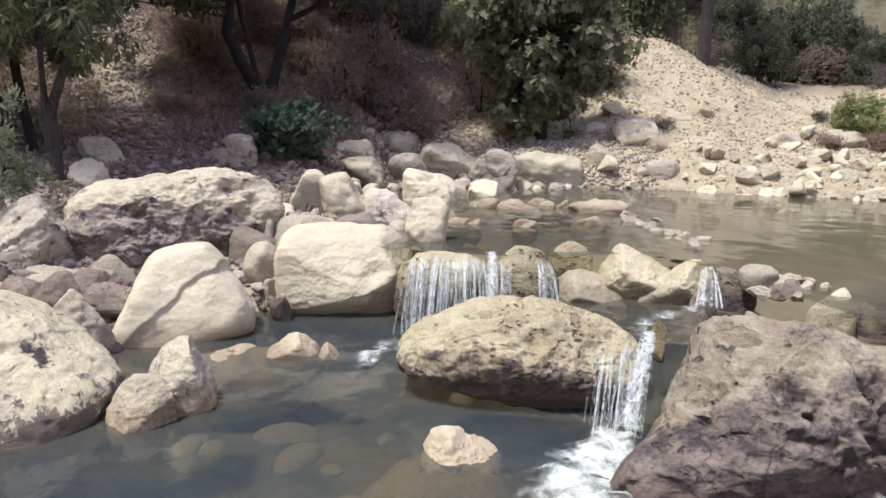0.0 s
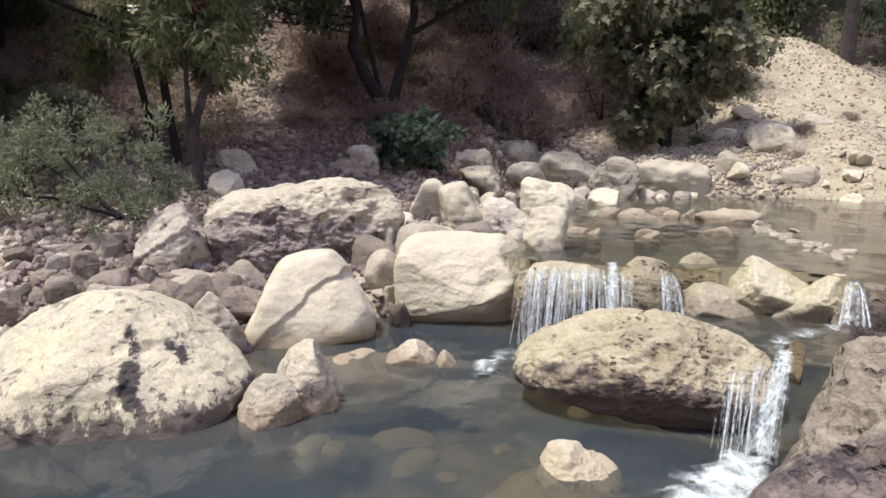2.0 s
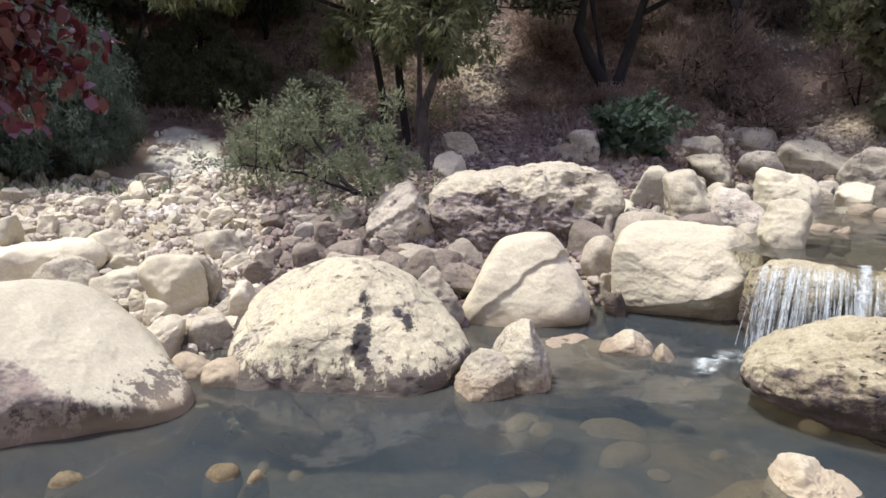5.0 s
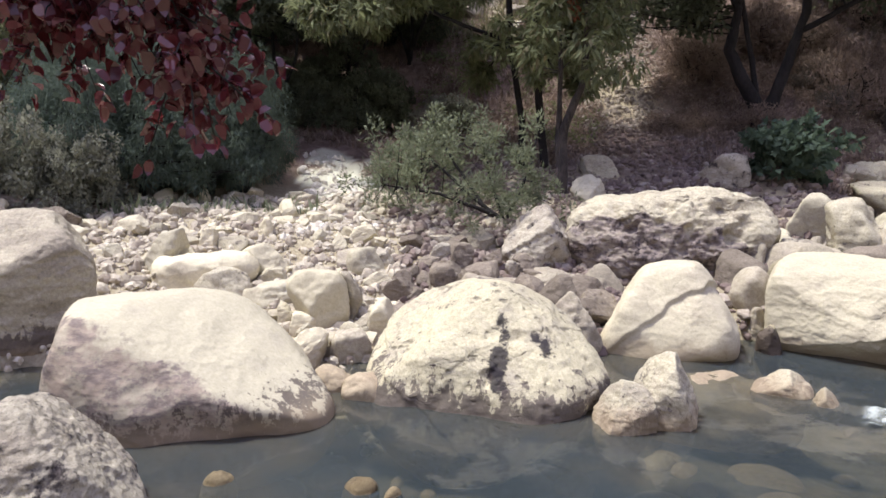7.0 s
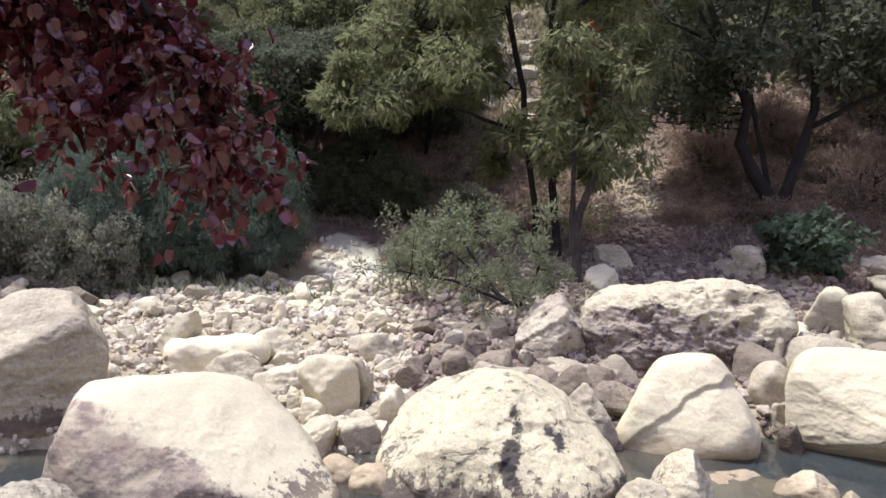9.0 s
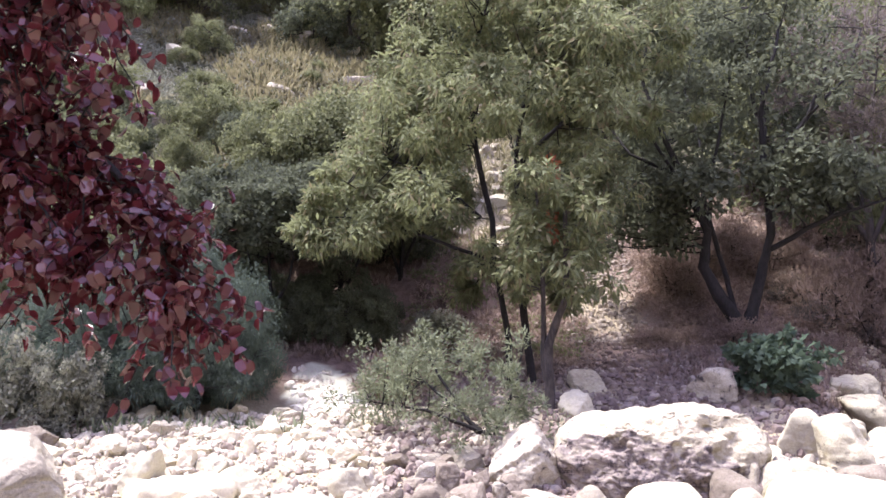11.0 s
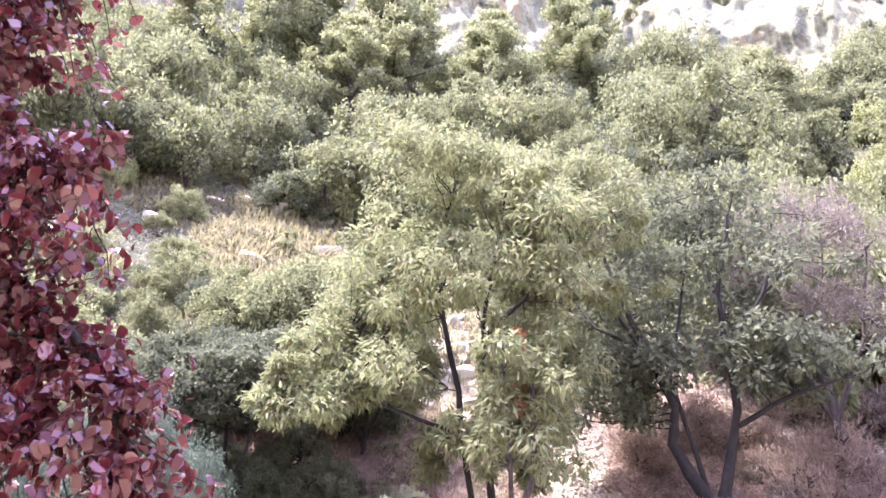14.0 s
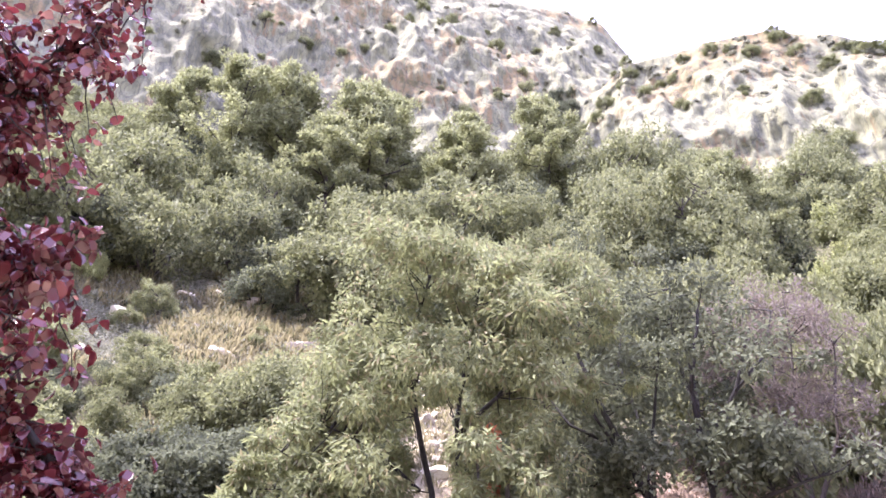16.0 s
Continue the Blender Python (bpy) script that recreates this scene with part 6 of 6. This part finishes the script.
# ---- grass ----
def grass(name, az, d, count, height, seed, mat, label, blades=5, keep=None):
    rng = np.random.RandomState(seed)
    a, r = np.radians(rng.uniform(*az, count)), np.sqrt(rng.uniform(d[0] ** 2, d[1] ** 2, count))
    x, y = -np.sin(a) * r, np.cos(a) * r
    if keep:
        ok = keep(np.degrees(a), r)
        x, y = x[ok], y[ok]
    p = np.stack([x, y, ground_height(x, y) - 0.03], 1)
    p = np.repeat(p, blades, 0) + rng.normal(size=(len(p) * blades, 3)) * (0.06, 0.06, 0)
    lean = rng.normal(size=p.shape) * 0.35 + (0, 0, 1.6)
    v, f = leaves_at(p, height, rng, NARROW * (0.6, 1), 0.0, lean, 0.2)
    tagged(new(name, mesh_data(name, v, f, mat, False)), label, "grass", kind="stuff")


def patchy(az, d):
    x, y = -np.sin(np.radians(az)) * d, np.cos(np.radians(az)) * d
    return fbm(np.stack([x, y, 0 * x], 1) * 0.35, 3, 55) > -0.15


grass("dry_grass", (42, 66), (20, 35), 5200, 0.62, 501, grass_mat, "straw-coloured dry grass on the slope", 9, patchy)
grass("undergrowth", (1, 53), (12.0, 18), 4200, 0.20, 502, leaf_brush, "reddish-brown dry undergrowth on the bank", 6, lambda a, r: (abs(a - 24) > 3.5) & ((abs(a - 47.3) > 3) | (r > 13.2)))
grass("green_grass", (48.5, 64), (9.5, 10.1), 46, 0.24, 503, leaf_willow, "tufts of green grass by the side channel", 8)


def scrub(name, az, d, count, size, spread_r, seed, mat, label, keep):
    """Low leafy scrub that hides the soil of the slope, in one mesh."""
    rng = np.random.RandomState(seed)
    a, r = np.radians(rng.uniform(*az, count)), np.sqrt(rng.uniform(d[0] ** 2, d[1] ** 2, count))
    x, y = -np.sin(a) * r, np.cos(a) * r
    ok = keep(np.degrees(a), r)
    x, y, r = x[ok], y[ok], r[ok]
    c = np.stack([x, y, ground_height(x, y) + 0.1 * spread_r], 1)
    k = spread_r * rng.uniform(0.5, 1.3, len(c)) * (0.6 + r / 60)
    v, f = cloud(c, np.stack([k, k, k * 0.7], 1), 60, rng, size, RHOMB, 0.1, 0.4)
    tagged(new(name, mesh_data(name, v, f, mat, False)), label, "scrub", kind="stuff")


open_slope = lambda a, r: ~((a > 43) & (a < 64) & (r > 20.5) & (r < 32)) & ~((np.abs(a - 34.2) < 3.2) & (r < 30)) & ~((a > 22) & (a < 30.5) & (r < 18)) & ((a > -14) | (r > 24))
scrub("scrub", (-30, 80), (18, 62), 1700, 0.17, 0.7, 511, leaf_hill, "low olive-green scrub covering the slope", open_slope)
scrub("scrub", (-30, 80), (18, 62), 500, 0.17, 0.65, 512, leaf_dry, "dry brown scrub on the slope", open_slope)
scrub("scrub", (-20, 18), (23, 62), 1700, 0.17, 0.75, 515, leaf_hill, "olive-green scrub between the trees", open_slope)
scrub("scrub", (6, 22), (13.6, 21), 800, 0.07, 0.26, 514, leaf_brush, "low reddish brush on the bank below the oak", lambda a, r: (np.abs(a - 14.3) > 2.2) | (r > 15.2))
scrub("scrub", (43, 66), (18, 36), 1150, 0.13, 0.46, 513, leaf_grey, "grey-green low scrub in the grass", lambda a, r: r > 0)


scrub("scrub", (17, 40), (12.6, 18.5), 620, 0.06, 0.22, 516, leaf_brush, "low brown brush on the bank beside the scree", lambda a, r: np.abs(a - np.interp(r, (13, 18), (23, 26))) > 2.0)
scrub("scrub", (26, 40), (13, 18.5), 220, 0.08, 0.30, 517, leaf_hill, "low green scrub on the bank beside the scree", lambda a, r: (np.abs(a - np.interp(r, (13, 18), (23, 26))) > 2.6) & (np.abs(a - 34.2) > 1.6))
thicket(["dry", "brush", "brush"], (5, 20.5), (15.6, 17.6), 14, (0.6, 0.95), (0.9, 1.2), 322, "dark shrubs behind the oak")
thicket(["hill", "grey", "dry", "hill"], (-6, 6), (27, 40), 16, (1.4, 2.2), (0.9, 1.3), 321, "shrubs on the bare slope", name="tree")


for i, (x, y, top, base, hw) in enumerate(((4.29, 14.33, 1.7, 1.27, 0.24), (3.97, 14.66, 1.92, 1.4, 0.47), (5.32, 16.11, 2.18, 1.91, 0.34), (3.15, 13.93, 1.44, 1.06, 0.31), (7.62, 15.91, 1.69, 1.41, 0.37), (9.34, 16.72, 1.77, 1.36, 0.58), (4.18, 13.49, 1.19, 0.86, 0.34))):
    tagged(boulder("rock", x, y, top, base, hw, (rock_rubble, rock_lichen)[i % 2], "pale limestone rock half sunk in the gravel slope", 0.85, 0.3, 470 + i, level=5, category="rock", power=3.0, facets=7, lump=0.08, crag=0.03, cut=(0.58, 0.88)), group="rocks sunk in the gravel slope")
rng_tuft = np.random.RandomState(326)
for x, y in ((6, 16.29), (4.83, 15.5)):
    place_bush("brush", x, y, 0.32, 0.8, rng_tuft, 0.15, "dry tufts on the gravel slope")


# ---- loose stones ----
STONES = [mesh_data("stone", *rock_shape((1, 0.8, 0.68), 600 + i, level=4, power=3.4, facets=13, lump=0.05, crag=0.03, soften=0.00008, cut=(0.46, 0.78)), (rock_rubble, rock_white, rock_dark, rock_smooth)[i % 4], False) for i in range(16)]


def stone(x, y, r, rng, group, label, mats=(0, 1, 3), z=None, name="stone"):
    i = mats[rng.randint(len(mats))] + 4 * rng.randint(4)
    ob = new(name, STONES[i])
    zz = z_at(x, y) if z is None else z
    ob.matrix_world = pose(x, y, zz + 0.25 * r, rng.uniform(-25, 25), rng.uniform(-25, 25), rng.uniform(0, 360)) @ Matrix.Diagonal((r, r * rng.uniform(0.8, 1.2), r * rng.uniform(0.75, 1.15), 1))
    return tagged(ob, label, name, group)


def stones(az, d, count, size, seed, group, label, mats=(0, 1, 3), keep=None, name="stone"):
    rng = np.random.RandomState(seed)
    n = 0
    while n < count:
        a, r = radians(rng.uniform(*az)), math.sqrt(rng.uniform(d[0] ** 2, d[1] ** 2))
        x, y = -math.sin(a) * r, math.cos(a) * r
        if keep and not keep(x, y):
            continue
        stone(x, y, size[0] + (size[1] - size[0]) * rng.uniform() ** 2, rng, group, label, mats, name=name)
        n += 1


def pebbles(name, az, d, count, size, seed, mat, label, keep=None, lift=0.2, level=2):
    """Gravel too fine to count, in one mesh."""
    rng = np.random.RandomState(seed)
    a, r = np.radians(rng.uniform(*az, count)), np.sqrt(rng.uniform(d[0] ** 2, d[1] ** 2, count))
    x, y = -np.sin(a) * r, np.cos(a) * r
    if keep:
        ok = keep(np.degrees(a), r, x, y)
        x, y = x[ok], y[ok]
    n = len(x)
    bv, bf = ico(level)
    s = size[0] + (size[1] - size[0]) * rng.uniform(size=n) ** 2.5
    shape = s[:, None, None] * bv[None] * rng.uniform(0.45, 1.25, (n, 1, 3)) * ((1, 1, 1) if level == 2 else (1, 1, 0.5)) * rng.uniform(*((0.8, 1.15) if level == 2 else (0.97, 1.03)), (n, len(bv), 1))
    ang = rng.uniform(0, 6.28, n)
    c, q = np.cos(ang)[:, None], np.sin(ang)[:, None]
    v = np.stack([shape[:, :, 0] * c - shape[:, :, 1] * q + x[:, None], shape[:, :, 0] * q + shape[:, :, 1] * c + y[:, None], shape[:, :, 2] + (ground_height(x, y) + lift * s)[:, None]], 2)
    f = (bf[None] + (np.arange(n) * len(bv))[:, None, None]).reshape(-1, 3)
    tagged(new(name, mesh_data(name, v.reshape(-1, 3), f, mat, level > 2)), label, "gravel", kind="stuff")


def pebble_material(name, a, b, c):
    m, nodes, links, bsdf = material(name)
    geo = nodes.new("ShaderNodeNewGeometry")
    col = blend(nodes, links, ramp(nodes, links, geo.outputs["Random Per Island"], 0, 0.7), a, b)
    col = blend(nodes, links, ramp(nodes, links, geo.outputs["Random Per Island"], 0.8, 0.95), col, c)
    n = texture_noise(nodes, links, geo.outputs["Position"], 30, 5)
    col = blend(nodes, links, ramp(nodes, links, n, 0.35, 0.7, 0.4, 0), col, (0.5, 0.45, 0.4), "MULTIPLY")
    links.new(col, bsdf.inputs["Base Color"])
    bsdf.inputs["Roughness"].default_value = 0.9
    bsdf.inputs["Specular IOR Level"].default_value = 0.2
    bump(nodes, links, bsdf, n, 0.6, 0.01)
    return m


pebble_pale = pebble_material("pale_gravel", (0.57, 0.51, 0.385), (0.40, 0.34, 0.25), (0.25, 0.20, 0.16))
pebble_white = pebble_material("white_gravel", (0.60, 0.55, 0.44), (0.45, 0.40, 0.325), (0.30, 0.25, 0.205))
pebble_grey = pebble_material("grey_gravel", (0.44, 0.39, 0.32), (0.30, 0.26, 0.22), (0.2, 0.17, 0.15))
pebble_chalk = pebble_material("chalk_gravel", (0.74, 0.71, 0.64), (0.64, 0.60, 0.52), (0.5, 0.46, 0.4))
pebble_bed = pebble_material("riverbed_stone", (0.34, 0.27, 0.18), (0.26, 0.21, 0.14), (0.42, 0.36, 0.26))
pebble_brown = pebble_material("brown_gravel", (0.27, 0.22, 0.19), (0.17, 0.13, 0.12), (0.40, 0.35, 0.30))

pebbles("gravel", (30, 74), (4.9, 10.5), 8000, (0.02, 0.08), 701, pebble_white, "pale rubble and gravel in the side channel", lambda a, r, x, y: (r > np.interp(a, SHORE_AZ, SHORE_D) - 0.3) & ((a > 42) | (r > 8.5)))
pebbles("gravel", (24, 42), (5.6, 9.2), 2200, (0.025, 0.085), 702, pebble_brown, "brown rubble below the willow bush")
pebbles("gravel", (-38, 4), (13.2, 23), 15000, (0.012, 0.05), 703, pebble_pale, "pale gravel bank beyond the upper pool")
pebbles("gravel", (18, 31), (14.2, 20), 6500, (0.02, 0.07), 704, pebble_grey, "grey scree in the gully", lambda a, r, x, y: np.abs(a - np.interp(r, (13, 18), (23, 26)) ) < np.interp(r, (12, 20), (3.5, 2.8)))
pebbles("gravel", (44, 52), (8.4, 12.8), 700, (0.02, 0.08), 733, pebble_chalk, "white gravel on the path", lambda a, r, x, y: np.abs(a - 47.6 + fbm(np.stack([x, y, 0 * x], 1) * 1.5, 3, 7)) < np.interp(r, (8.4, 12.8), (3.4, 2.0)))
pebbles("gravel", (18, 44), (9, 14.6), 4600, (0.02, 0.08), 734, pebble_brown, "brown gravel at the foot of the trees", lambda a, r, x, y: a < 43)
pebbles("gravel", (-17, 3), (12.9, 15.8), 5500, (0.015, 0.06), 707, pebble_grey, "grey-brown gravel at the foot of the bank")
pebbles("gravel", (8, 20), (9.5, 14), 1200, (0.02, 0.08), 705, pebble_brown, "brown gravel below the trees")
pebbles("gravel", (-3, 9), (12.5, 16.5), 2200, (0.02, 0.09), 706, pebble_pale, "grey gravel behind the rocks")
stones((43, 74), (5.2, 10.5), 190, (0.07, 0.24), 711, "stones in the side channel", "pale limestone stone in the dry side channel", (1, 3, 1, 0))
stones((67, 78), (9.0, 10.2), 26, (0.14, 0.36), 716, "dark rocks below the shrubs", "dark brown rock piled below the shrubs", (2,), name="rock")
stones((26, 43), (5.6, 8.6), 80, (0.09, 0.30), 712, "stones below the willow bush", "brown-grey angular stone in the rubble", (2, 2, 0))
stones((-38, -6), (13.25, 14.0), 42, (0.10, 0.28), 713, "stones along the far shore", "pale stone at the far shore of the upper pool", (0, 1, 3))
stones((-38, -24), (13.4, 16.5), 42, (0.14, 0.36), 714, "rocks piled on the far shore", "pale rock in the pile on the far shore", (0, 1, 3), name="rock")
stones((-24, -6), (14, 19), 14, (0.10, 0.32), 715, "stones on the gravel bank", "pale stone lying on the gravel bank", (0, 1))


def more_stones():
    rng = np.random.RandomState(721)
    spit = ((2.45, 9.1), (2.42, 8.6), (2.46, 8.15), (2.5, 7.6), (2.48, 7.1), (2.58, 6.9), (2.3, 6.5), (1.5, 6.75))
    for (ax, ay), (bx, by) in zip(spit[:-2], spit[1:-1]):
        for t in np.linspace(0, 1, 5):
            stone(ax + (bx - ax) * t + rng.normal() * 0.10, ay + (by - ay) * t + rng.normal() * 0.10, rng.uniform(0.06, 0.13), rng, "stones of the spit", "wet tan stone in the spit of the upper pool", (0, 0, 2), 0.58)
    for x, y in ((2.53, 5.13), (2.57, 5.04), (2.52, 4.88), (2.66, 4.97), (2.80, 5.0), (2.22, 4.80), (2.33, 4.72), (2.45, 4.70), (2.62, 5.2), (2.75, 5.12)):
        stone(x, y, rng.uniform(0.06, 0.10), rng, "stones of the dam", "rounded tan stone stacked on the dam", (0, 0, 2), 0.60)


more_stones()


pebbles("riverbed", (-20, 78), (2.5, 6.0), 150, (0.10, 0.30), 731, pebble_bed, "tan stones under the pool's cloudy water", lambda a, r, x, y: r < np.interp(a, SHORE_AZ, SHORE_D) - 0.2, -0.1, 3)
pebbles("gravel", (6, 30), (6.3, 9.6), 1500, (0.025, 0.09), 732, pebble_brown, "tan gravel between the boulders")

stones((44, 62), (22, 34), 16, (0.35, 0.9), 741, "rocks in the grass of the slope", "pale rock showing in the dry grass of the slope", (0, 1, 3), name="rock")

stones((-35, -21), (13.8, 19), 24, (0.10, 0.30), 742, "rocks on the gravel slope", "pale rock lying on the gravel slope", (0, 1, 3), name="rock")

stones((32, 36.5), (16.5, 28), 44, (0.12, 0.5), 743, "rocks on the bare slope", "pale rock on the bare stony slope", (0, 1, 3), name="rock")
grass("dry_grass", (31, 37.5), (16.5, 29), 900, 0.35, 744, grass_mat, "straw-coloured tufts on the bare stony slope", 6)
